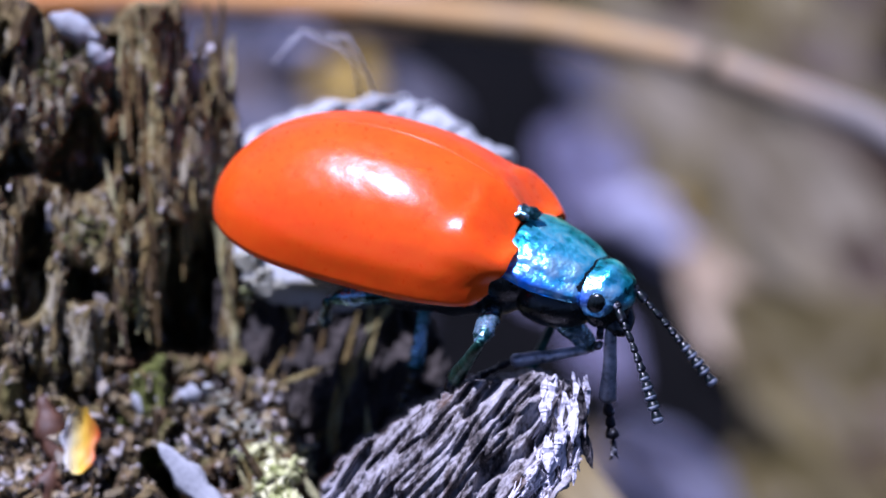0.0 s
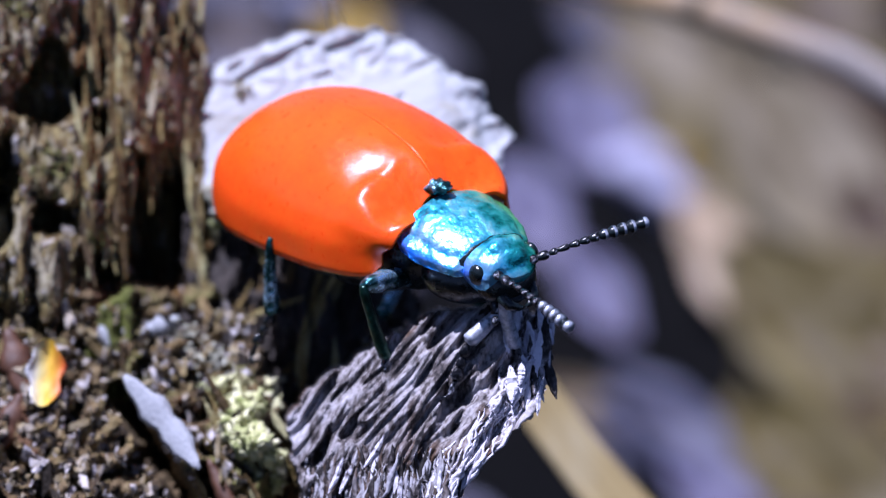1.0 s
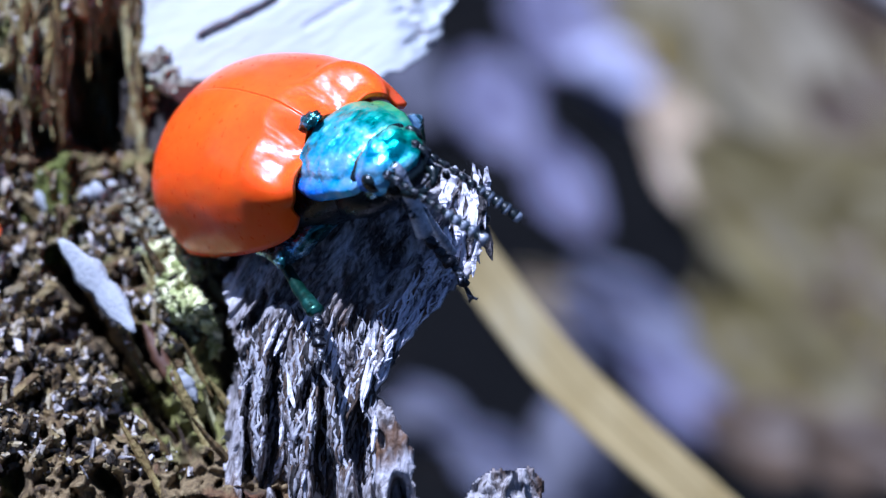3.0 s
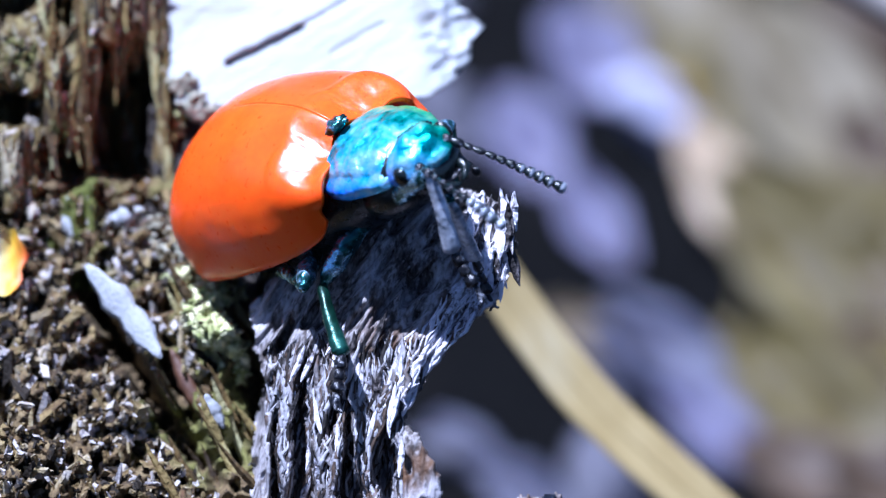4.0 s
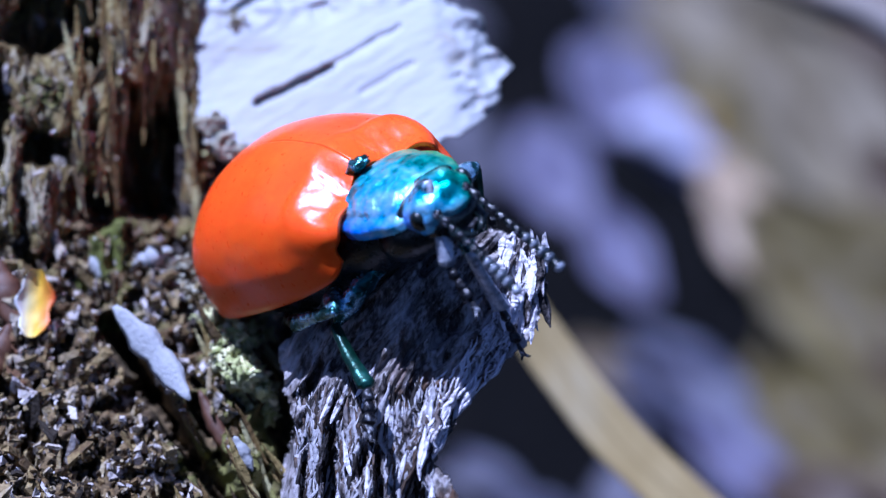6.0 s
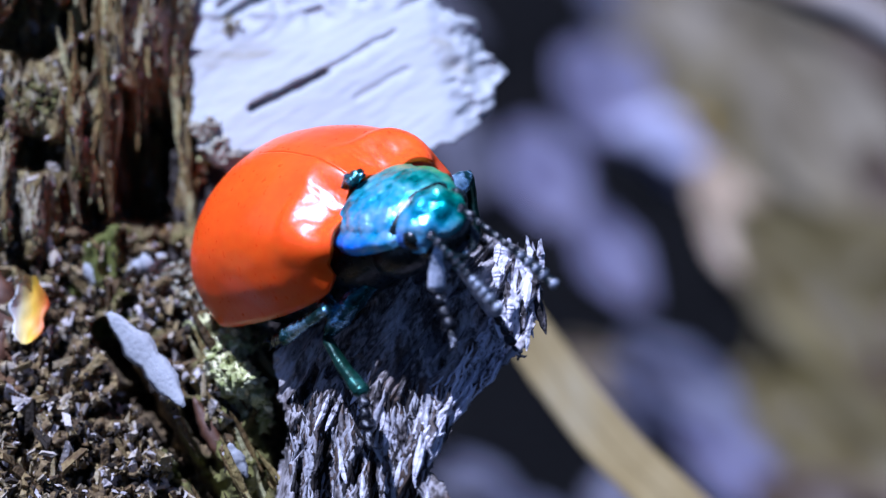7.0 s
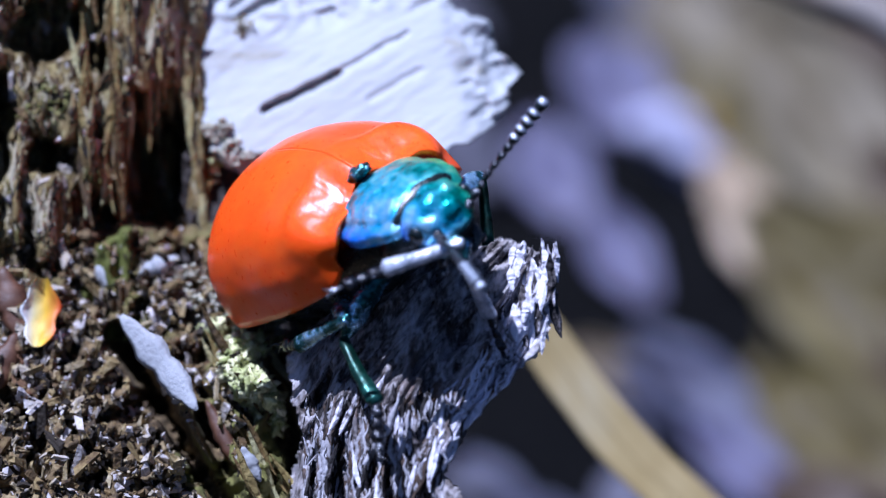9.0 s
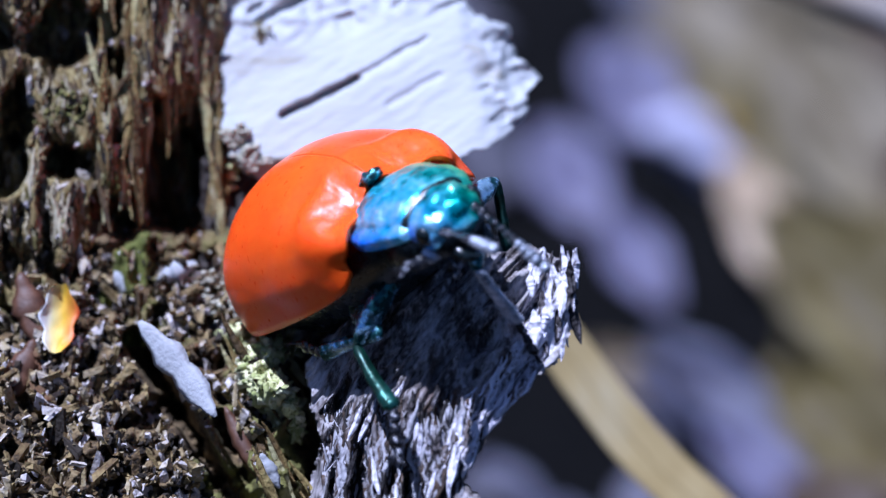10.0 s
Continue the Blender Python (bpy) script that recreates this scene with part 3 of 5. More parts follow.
def fibres(name, count, area, front, length, width, slant, mat, outside=lambda u, v: False):
    """Many thin torn strands lying along the grain of a relief, each a bent, tapered strip with four sides."""
    verts, faces = [], []
    mid = [(rng.uniform(*area[:2]), rng.uniform(*area[2:]), rng.uniform(*length), math.radians(rng.gauss(slant, 7))) for _ in range(2 * count)]
    mid = [m for m in mid if not outside(m[0], m[1])]
    us = np.array([[u - math.sin(a) * ln * (k / 5 - 0.5) + 0.05 * rng.gauss(0, 1) for k in range(6)] for u, v, ln, a in mid])
    vs = np.array([[v + math.cos(a) * ln * (k / 5 - 0.5) for k in range(6)] for u, v, ln, a in mid])
    ws = front(us, vs)
    even = np.flatnonzero(ws.max(1) - ws.min(1) < 1.2)[:count]
    for n in even:
        a, wd, k0 = mid[n][3], rng.uniform(*width), len(verts)
        base = 0.5 * ws[n] + 0.5 * ws[n].mean() + rng.uniform(0.0, 0.10)
        across = TURN @ Vector((math.cos(a), math.sin(a), 0))
        for k in range(6):
            r = wd * (0.25, 0.8, 1.0, 0.95, 0.7, 0.15)[k] * rng.uniform(0.75, 1.2)
            c = spot(us[n, k], vs[n, k], base[k]) * 1000 - FOOT * 1000
            verts += [tuple(c + across * (p * r) + NEAR * (q * r)) for p, q in ((-1, 0), (0, 0.7), (1, 0), (0, -0.7))]
        for k in range(5):
            for i in range(4):
                faces.append((k0 + 4 * k + i, k0 + 4 * k + (i + 1) % 4, k0 + 4 * k + 4 + (i + 1) % 4, k0 + 4 * k + 4 + i))
        faces += [(k0 + 3, k0 + 2, k0 + 1, k0), (k0 + 20, k0 + 21, k0 + 22, k0 + 23)]
    return to_mesh(name, verts, faces, mat)


def crumbs(count, area, front, sizes, mat):
    """Loose crumbs of rotten wood lying on a relief."""
    verts, faces = [], []
    box = ((-1, -1, -1), (1, -1, -1), (1, 1, -1), (-1, 1, -1), (-1, -1, 1), (1, -1, 1), (1, 1, 1), (-1, 1, 1))
    quads = ((0, 3, 2, 1), (4, 5, 6, 7), (0, 1, 5, 4), (1, 2, 6, 5), (2, 3, 7, 6), (3, 0, 4, 7))
    us = np.array([rng.uniform(area[0], area[1]) for _ in range(count)])
    vs = np.array([rng.uniform(area[2], area[3]) for _ in range(count)])
    clear = np.minimum(near_line(us, vs, (-7.7, -2.3), (-5.1, -6.4)), near_line(us, vs, (-5.6, -4.2), (-4.4, -7.2))) > 0.36
    us, vs = us[clear], vs[clear]
    ws = front(us[None], vs[None])[0]
    for u, v, w in zip(us, vs, ws):
        k, r = len(verts), rng.uniform(*sizes) * (0.6 + 0.8 * rng.random() ** 3)
        m = Euler((rng.uniform(0, 6.3), rng.uniform(0, 6.3), rng.uniform(0, 6.3))).to_matrix()
        sc = (r * rng.uniform(0.9, 2.6), r * rng.uniform(0.4, 0.9), r * rng.uniform(0.25, 0.7))
        c = spot(u, v, w + 0.4 * r) * 1000 - FOOT * 1000
        for p in box:
            j = Vector([a * b * rng.uniform(0.25, 1.0) for a, b in zip(p, sc)])
            verts.append(tuple(c + m @ j))
        faces += [tuple(k + i for i in q) for q in quads]
    return to_mesh("crumbs", verts, faces, mat, False)


part("bark_fibre", fibres("bark_fibre", 1500, (-11.5, -5.5, 0.2, 8.0), trunk_front, (0.5, 1.7), (0.035, 0.095), 3, STRANDS, lambda u, v: v > 7.2 and u > -6.6), stump, "torn pale and dark strands of bark")["kind"] = "stuff"
part("wood_fibre", fibres("wood_fibre", 900, (-3.3, 0.9, -7.8, -4.2), block_front, (0.6, 1.6), (0.035, 0.085), -6, GREYS, lambda u, v: u > 0.1 + 0.62 * max(0, v + 5.2) or u < -3.1), stump, "black and white fibres of the broken wood")["kind"] = "stuff"
EDGE = ((-5.6, -4.6, -3.8, -3.1, -2.6, -1.5, -0.8), (0.3, 0.7, 1.4, 2.06, 2.6, 2.85, 2.8))
part("rim_fibre", fibres("rim_fibre", 260, (-0.8, 2.8, -5.4, -0.9), block_front, (0.5, 1.3), (0.035, 0.08), -28, RIM, lambda u, v: not 0.08 < float(np.interp(v, *EDGE)) - u < 1.1), stump, "grey fibres along the edge of the broken wood")["kind"] = "stuff"
part("grit", crumbs(3600, (-11.5, -4.3, -7.6, -0.3), ledge_front, (0.07, 0.19), GRIT), stump, "loose crumbs of rotten wood")["kind"] = "stuff"
part("bark_dust", crumbs(900, (-11.5, -5.6, -0.6, 8.0), trunk_front, (0.05, 0.16), GRIT), stump, "small flecks of loose bark")["kind"] = "stuff"


def lichen(u, v, front, count, spread, size, mat=LICHEN, label="grey-green lichen tuft growing on the stump"):
    """A tuft of lichen: many small rounded lobes."""
    pieces = []
    base = on(front, u, v, 0.05)
    for _ in range(2 * count):
        c = Vector((rng.gauss(0, spread), rng.gauss(0, spread), abs(rng.gauss(0, spread * 0.5))))
        r = size * rng.uniform(0.30, 0.95)
        vs, fs = ball((0, 0, 0), (r * rng.uniform(0.8, 1.7), r * rng.uniform(0.5, 1.0), r * rng.uniform(0.3, 0.7)), 9, 6)
        m = Euler((rng.uniform(0, 6), rng.uniform(0, 6), 0)).to_matrix()
        pieces.append(([tuple(TURN @ (c + m @ Vector(p) * (0.75 + 0.6 * rng.random()))) for p in vs], fs))
    ob = new("lichen", to_mesh("lichen", *join(*pieces), mat))
    ob.location = base
    return tagged(ob, label, "lichen", "lichen on the stump", "stuff")


PATCH = [(-5.45, -2.19), (-4.68, -1.90), (-3.86, -2.10), (-3.70, -2.73), (-4.10, -3.28), (-3.74, -3.82), (-3.70, -4.71), (-4.0, -4.75), (-4.48, -3.96), (-4.95, -3.41), (-5.30, -2.87)]


def crust():
    """A broad patch of small flat lichen lobes, ruffled and lying on one another."""
    pieces = []
    while len(pieces) < 420:
        u, v = rng.uniform(-5.6, -3.6), rng.uniform(-4.9, -1.8)
        if not inside(np.array([[u]]), np.array([[v]]), PATCH)[0, 0] or float(grain(np.array(u * 1.6), np.array(v * 1.6), 71)) > 0.16:
            continue
        base = on(ledge_front, u, v, rng.uniform(0.05, 0.32)) * 1000
        r, turn, n = rng.uniform(0.10, 0.28), rng.uniform(0, 6.28), 11
        tip, roll = rng.gauss(0, 0.5), rng.gauss(0, 0.5)
        m = TURN @ Euler((tip, roll, turn)).to_matrix()
        verts = [tuple(base + m @ Vector((0, 0, 0.10 * r))), tuple(base + m @ Vector((0, 0, -0.35 * r)))]
        for k in range(n):
            a = 2 * math.pi * k / n
            q = r * (0.75 + 0.35 * math.sin(3 * a + turn) + rng.uniform(-0.15, 0.15))
            verts.append(tuple(base + m @ Vector((q * math.cos(a) * 1.25, q * math.sin(a), r * rng.uniform(0.0, 0.35)))))
        faces = [(0, 2 + k, 2 + (k + 1) % n) for k in range(n)] + [(1, 2 + (k + 1) % n, 2 + k) for k in range(n)]
        pieces.append((verts, faces))
    ob = new("lichen", to_mesh("lichen", *join(*pieces), LICHEN))
    return tagged(ob, "broad yellow-green and cream lichen patch on crumbling wood", "lichen", "lichen on the stump", "stuff")


crust()
lichen(-3.95, -2.15, ledge_front, 40, 0.15, 0.13, CREAM, "cream-white lichen lobes beside the wing case")
lichen(-3.60, -2.30, ledge_front, 24, 0.11, 0.11, CREAM, "cream-white lichen lobes beside the wing case")
lichen(-5.25, -1.55, ledge_front, 40, 0.22, 0.10, CREAM, "scattered cream lichen on crumbling wood")
lichen(-6.10, -1.10, ledge_front, 40, 0.25, 0.10, CREAM, "scattered cream lichen on crumbling wood")
CREAMY = "cream-white lichen lumps on the rim of the white wood"
lichen(-5.2, 2.55, flake_front, 26, 0.17, 0.15, CREAM, CREAMY)
lichen(-4.85, 2.0, flake_front, 26, 0.18, 0.15, CREAM, CREAMY)
lichen(-5.45, 1.6, core_front, 26, 0.18, 0.13)
lichen(-4.56, 5.0, flake_front, 16, 0.13, 0.07, OCHRE, "small ochre lichen crust on the white wood")
lichen(-9.2, 3.2, trunk_front, 40, 0.35, 0.08, MOSS, "dull olive lichen crust on dark bark")
lichen(-9.6, 5.6, trunk_front, 40, 0.40, 0.08, MOSS, "dull olive lichen crust on dark bark")
lichen(-8.6, 0.4, trunk_front, 36, 0.35, 0.08, MOSS, "dull olive lichen crust on dark bark")
lichen(-10.2, 7.2, trunk_front, 36, 0.35, 0.08, MOSS, "dull olive lichen crust on dark bark")

chip = new("wood_sliver", sliver_mesh("wood_sliver", 3.2, 0.80, 0.12, 3.3, SLIVER, True))
chip.matrix_basis = lying(spot(-6.56, -3.03, -0.8), 42, -22, -8)
tagged(chip, "pale grey sliver of wood lying on crumbling wood", "wood sliver")
grain_bit = new("wood_sliver", sliver_mesh("wood_sliver", 0.95, 0.36, 0.22, 9.1, SLIVER, True))
grain_bit.matrix_basis = lying(on(ledge_front, -4.42, -5.45, 0.45), 28, 0, 0)
tagged(grain_bit, "short whitish sliver lying in a crack", "wood sliver")


def petal():
    """A small curled amber scale stuck in the bark."""
    n, m, verts, faces = 14, 10, [], []
    for face in (0, 1):
        for j in range(n + 1):
            t = j / n
            for i in range(m + 1):
                s = 2 * i / m - 1
                k = math.sin(math.pi * (0.05 + 0.9 * t)) ** 0.7
                verts.append((0.46 * s * k * (1 + 0.5 * float(grain(t * 4, s, 3))) + 0.2 * float(grain(t * 2.5, 0.3, 4)), 1.75 * (t - 0.5), 0.14 * s * s + 0.25 * (2 * t - 1) ** 2 + 0.12 * float(grain(t * 4, s * 3, 6)) + 0.07 * face))
    o = (n + 1) * (m + 1)
    for j in range(n):
        for i in range(m):
            a = j * (m + 1) + i
            faces += [(a, a + m + 1, a + m + 2, a + 1), (o + a, o + a + 1, o + a + m + 2, o + a + m + 1)]
        a, b = j * (m + 1), j * (m + 1) + m
        faces += [(a, o + a, o + a + m + 1, a + m + 1), (b, b + m + 1, o + b + m + 1, o + b)]
    return to_mesh("bud_scale", verts, faces, AMBER)


scale = new("bud_scale", petal())
scale.matrix_basis = lying(on(ledge_front, -9.5, -1.9, 0.6), -6, -18, 10)
tagged(scale, "curled amber and yellow bud scale stuck on the stump", "bud scale")

for u, v, a, ln, wd in ((-10.15, -1.6, 15, 1.9, 0.8), (-10.3, -3.0, -20, 1.5, 0.7), (-5.0, -4.9, 25, 2.2, 0.5)):
    crust = new("bark_scale", sliver_mesh("bark_scale", ln, wd, 0.3, u, RUST, True))
    crust.matrix_basis = lying(on(ledge_front, u, v, 0.35), a, -15, 10)
    tagged(crust, "red-brown flake of bark lying on the stump", "bark", "bark flakes on the stump")
for u, v, a, ln, wd in ((-8.4, -1.35, 62, 1.3, 0.6), (-7.9, -1.0, 40, 0.8, 0.45), (-6.6, -0.7, -70, 1.1, 0.5)):
    chunk = new("wood_chip", sliver_mesh("wood_chip", ln, wd, 0.35, u * 3, SLIVER, True))
    chunk.matrix_basis = lying(on(ledge_front, u, v, 0.2), a, rng.uniform(-20, 20), rng.uniform(-25, 25))
    tagged(chunk, "small pale chip of wood lying on the stump", "wood chip", "wood chips on the stump")

for u, v, a, ln, wd in ((-9.5, 8.3, 70, 1.5, 0.7), (-6.5, 7.0, 8, 1.1, 0.4), (-8.9, 7.6, 30, 0.9, 0.5)):
    chunk = new("wood_chip", sliver_mesh("wood_chip", ln, wd, 0.4, u * 3, SLIVER, True))
    chunk.matrix_basis = lying(on(trunk_front, u, v, 0.25), a, rng.uniform(-20, 20), rng.uniform(-25, 25))
    tagged(chunk, "small bleached chip of wood stuck to the bark", "wood chip", "wood chips on the stump")

strand = [(-4.5, 7.35), (-4.05, 7.9), (-3.75, 8.15), (-3.3, 7.9), (-2.9, 7.75), (-2.5, 7.35)]
silk = new("silk_thread", to_mesh("silk_thread", *tube([tuple(spot(u, v, -8.5 - 0.1 * k) * 1000) for k, (u, v) in enumerate(strand)] + [tuple(spot(-2.3, 6.3, -10.0) * 1000)], [0.032] * 7, 6), SILK))
tagged(silk, "thin white silk thread above the white wood flake", "silk thread")
silk_two = new("silk_thread", to_mesh("silk_thread", *tube([tuple(spot(u, v, -8.6) * 1000) for u, v in ((-3.2, 8.0), (-2.7, 8.0), (-2.4, 7.5))] + [tuple(spot(-1.9, 6.3, -10.0) * 1000)], [0.03] * 4, 6), SILK))
tagged(silk_two, "thin white silk thread above the white wood flake", "silk thread")


# ---- the ground ----
def ground_sheet():
    s = np.sinh(np.linspace(-6.2, 6.2, 261)) / math.sinh(6.2) * 30000
    x, y = np.meshgrid(s, s + 95)
    r = np.hypot(x, y - 95)
    z = (1.6 * grain(x * 0.06, y * 0.06, 61) + 0.8 * grain(x * 0.2, y * 0.2, 62) + 0.5 * grain(x * 0.5, y * 0.5, 63)) * np.exp(-r / 900) + 20 * grain(x * 0.0008, y * 0.0008, 64) * step(500, 4000, r)
    n = len(s)
    idx = np.arange(n * n).reshape(n, n)
    q = np.stack([idx[:-1, :-1], idx[:-1, 1:], idx[1:, 1:], idx[1:, :-1]], -1).reshape(-1, 4)
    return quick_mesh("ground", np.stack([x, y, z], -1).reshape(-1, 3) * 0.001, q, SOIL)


tagged(new("ground", ground_sheet()), "dark bare soil under dead leaves and stones, litter shade painted in", "ground", kind="structure")


def leaf_height(t, s, length, width, curl, seed):
    z = curl * s * s * width * 0.5 + 0.10 * length * float(grain(t * 2.2 + seed, s * 1.3, 72)) + 0.05 * width * float(grain(t * 9, s * 5 + seed, 73))
    return z - 0.10 * width * math.exp(-(s * 7) ** 2) + 0.12 * length * (2 * t - 1) ** 2 * curl


def leaf_mesh(length, width, curl, seed, mat):
    """A dead leaf: a thin curled blade with a midrib."""
    n, m = 22, 12
    verts = []
    for face in (0, 1):
        for j in range(n + 1):
            t = j / n
            w = width * math.sin(math.pi * min(1, 0.04 + 0.94 * t)) ** 0.7 * (1 + 0.12 * float(grain(t * 5, seed, 71)))
            for i in range(m + 1):
                s = 2 * i / m - 1
                z = leaf_height(t, s, length, width, curl, seed)
                verts.append((length * (t - 0.5), s * w / 2, z + (0.16 if face else 0)))
    faces, k = [], (n + 1) * (m + 1)
    for j in range(n):
        for i in range(m):
            a = j * (m + 1) + i
            faces.append((a, a + m + 1, a + m + 2, a + 1))
            faces.append((k + a, k + a + 1, k + a + m + 2, k + a + m + 1))
    for j in range(n):
        a, b = j * (m + 1), j * (m + 1) + m
        faces += [(a, k + a, k + a + m + 1, a + m + 1), (b, b + m + 1, k + b + m + 1, k + b)]
    for i in range(m):
        a, b = i, n * (m + 1) + i
        faces += [(a, a + 1, k + a + 1, k + a), (b, k + b, k + b + 1, b + 1)]
    return to_mesh("dead_leaf", verts, faces, mat)


def stone_mesh(r, seed, mat, name="stone"):
    verts, faces = ball((0, 0, 0), (1, 1, 1), 20, 12)
    out = []
    for p in verts:
        k = 1 + 0.6 * noise.noise(Vector(p) * 1.3 + Vector((seed, 0, 0))) + 0.2 * noise.noise(Vector(p) * 3 + Vector((seed, 5, 0)))
        out.append([c * k * s for c, s in zip(p, r)])
    low = min(p[2] for p in out)
    return to_mesh(name, [(p[0], p[1], p[2] - low) for p in out], faces, mat)


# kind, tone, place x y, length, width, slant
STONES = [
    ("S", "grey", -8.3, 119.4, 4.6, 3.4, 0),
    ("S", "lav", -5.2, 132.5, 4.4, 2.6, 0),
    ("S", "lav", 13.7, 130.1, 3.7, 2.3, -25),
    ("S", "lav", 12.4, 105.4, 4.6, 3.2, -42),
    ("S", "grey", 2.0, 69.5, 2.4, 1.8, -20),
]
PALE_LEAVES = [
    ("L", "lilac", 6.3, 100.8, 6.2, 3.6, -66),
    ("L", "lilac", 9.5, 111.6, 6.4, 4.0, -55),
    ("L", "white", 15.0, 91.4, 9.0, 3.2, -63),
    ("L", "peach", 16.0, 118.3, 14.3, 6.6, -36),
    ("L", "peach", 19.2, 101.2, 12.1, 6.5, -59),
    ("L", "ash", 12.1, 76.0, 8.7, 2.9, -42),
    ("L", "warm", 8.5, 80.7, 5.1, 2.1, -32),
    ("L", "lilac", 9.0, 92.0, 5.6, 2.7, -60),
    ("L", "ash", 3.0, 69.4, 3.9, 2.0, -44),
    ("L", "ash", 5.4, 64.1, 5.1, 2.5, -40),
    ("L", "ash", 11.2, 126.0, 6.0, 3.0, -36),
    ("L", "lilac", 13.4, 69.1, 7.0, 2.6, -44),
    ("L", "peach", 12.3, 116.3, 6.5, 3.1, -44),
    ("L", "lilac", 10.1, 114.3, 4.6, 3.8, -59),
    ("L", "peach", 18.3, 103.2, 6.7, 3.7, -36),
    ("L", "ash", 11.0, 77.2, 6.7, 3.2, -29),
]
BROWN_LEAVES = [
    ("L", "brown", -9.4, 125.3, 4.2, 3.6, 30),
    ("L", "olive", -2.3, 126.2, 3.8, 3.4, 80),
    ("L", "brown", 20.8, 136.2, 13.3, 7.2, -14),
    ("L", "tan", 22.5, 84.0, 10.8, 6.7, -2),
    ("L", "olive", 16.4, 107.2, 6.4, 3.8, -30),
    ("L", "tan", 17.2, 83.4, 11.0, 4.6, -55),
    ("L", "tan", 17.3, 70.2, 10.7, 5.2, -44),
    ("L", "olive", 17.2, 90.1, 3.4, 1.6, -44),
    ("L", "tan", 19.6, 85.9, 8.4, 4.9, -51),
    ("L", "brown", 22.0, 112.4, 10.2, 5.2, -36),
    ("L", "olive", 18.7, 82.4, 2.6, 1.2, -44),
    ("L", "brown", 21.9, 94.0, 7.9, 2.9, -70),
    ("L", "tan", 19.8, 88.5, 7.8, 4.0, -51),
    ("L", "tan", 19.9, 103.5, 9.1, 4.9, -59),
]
KINDS = {
    "lav": (STONE, "pale lavender stone lying on dark soil"), "grey": (GREY, "grey stone half sunk in dark soil"), "warm": (WARM, "mottled warm grey dead leaf in the litter"),
    "white": (BONE, "whitish grey dead leaf propped in the litter"), "olive": (LEAF_OLIVE, "olive-yellow dead leaf leaning in the litter"), "brown": (LEAF_BROWN, "brown dead leaf leaning in the litter"),
    "lilac": (LILAC, "weathered pale lilac dead leaf in the litter"), "ash": (ASH, "weathered ash-grey dead leaf in the litter"),
    "peach": (PEACH, "pale peach dead leaf leaning in the litter"), "tan": (LEAF_TAN, "tan dead leaf leaning in the litter"),
}


def litter(k, kind, tone, x, y, length, width, slant, lean):
    mat, label = KINDS[tone]
    m = TURN.to_4x4() @ pose(0, 0, 0, lean, 0, 0) @ pose(0, 0, 0, 0, 0, slant)
    if kind == "S":
        me = stone_mesh((length * 0.62, width * 0.42, width / 2.6), 3.1 * k, mat)
        ob = new("stone", me)
    else:
        me = leaf_mesh(length, width, 0.22, 1.7 * k, mat)
        ob = thing("dead_leaf", (0, 0, 0), label, "leaf")
        part("blade", me, ob)
        rib = [(length * (j / 8 - 0.5), 0, leaf_height(j / 8, 0.0, length, width, 0.22, 1.7 * k) + 0.16) for j in range(9)] + [(length * 0.62, 0, leaf_height(1.0, 0.0, length, width, 0.22, 1.7 * k) + 0.3)]
        part("midrib", to_mesh("midrib", *tube(rib, [0.05 + 0.014 * j for j in range(10)], 8), LEAF_BROWN), ob, "raised brown midrib")
    low = min((m @ v.co).z for v in me.vertices)
    ob.matrix_basis = Matrix.Translation((x * 0.001, y * 0.001, -low - 0.0005)) @ m
    tagged(ob, label, "stone" if kind == "S" else "leaf", "stones on the soil" if kind == "S" else "dead leaves on the soil")


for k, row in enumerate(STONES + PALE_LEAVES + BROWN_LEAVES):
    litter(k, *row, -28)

# Bare dark strips between the leaves, in plan; the soil colour paints their shade
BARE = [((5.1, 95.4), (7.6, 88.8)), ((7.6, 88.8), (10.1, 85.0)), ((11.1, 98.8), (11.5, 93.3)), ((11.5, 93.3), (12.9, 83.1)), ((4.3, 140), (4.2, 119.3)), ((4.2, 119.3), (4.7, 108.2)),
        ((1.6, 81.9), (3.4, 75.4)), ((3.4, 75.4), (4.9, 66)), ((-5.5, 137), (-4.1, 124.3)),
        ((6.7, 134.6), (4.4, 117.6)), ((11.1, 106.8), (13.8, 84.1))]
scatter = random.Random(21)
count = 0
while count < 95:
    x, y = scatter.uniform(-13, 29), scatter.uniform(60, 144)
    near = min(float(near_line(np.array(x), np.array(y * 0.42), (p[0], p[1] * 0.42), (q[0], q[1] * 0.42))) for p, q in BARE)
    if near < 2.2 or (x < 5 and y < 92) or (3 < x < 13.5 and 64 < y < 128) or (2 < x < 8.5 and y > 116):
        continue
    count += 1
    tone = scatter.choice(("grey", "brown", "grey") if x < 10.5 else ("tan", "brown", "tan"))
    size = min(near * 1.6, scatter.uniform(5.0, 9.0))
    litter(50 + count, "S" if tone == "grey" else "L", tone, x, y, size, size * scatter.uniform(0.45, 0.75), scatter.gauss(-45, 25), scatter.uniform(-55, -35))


def bar(points, radii, flat=1.0, n=14):
    return tube([(np.array(at(*p)) * 1000).tolist() for p in points], radii, n, True, flat)


# A dry yellow grass blade that leans on the stump and runs down to the soil
LEANING = ((1.78, -0.74, -17.2), (2.38, -1.74, -17.4), (3.21, -3.04, -17.5), (4.41, -4.71, -17.5), (5.67, -6.22, -17.5), (7.42, -7.80, -17.5), (9.08, -9.24, -17.5), (11.98, -11.94, -17.5), (16.08, -16.94, -17.5), (20.78, -25.14, -17.5), (24.78, -37.14, -17.5))


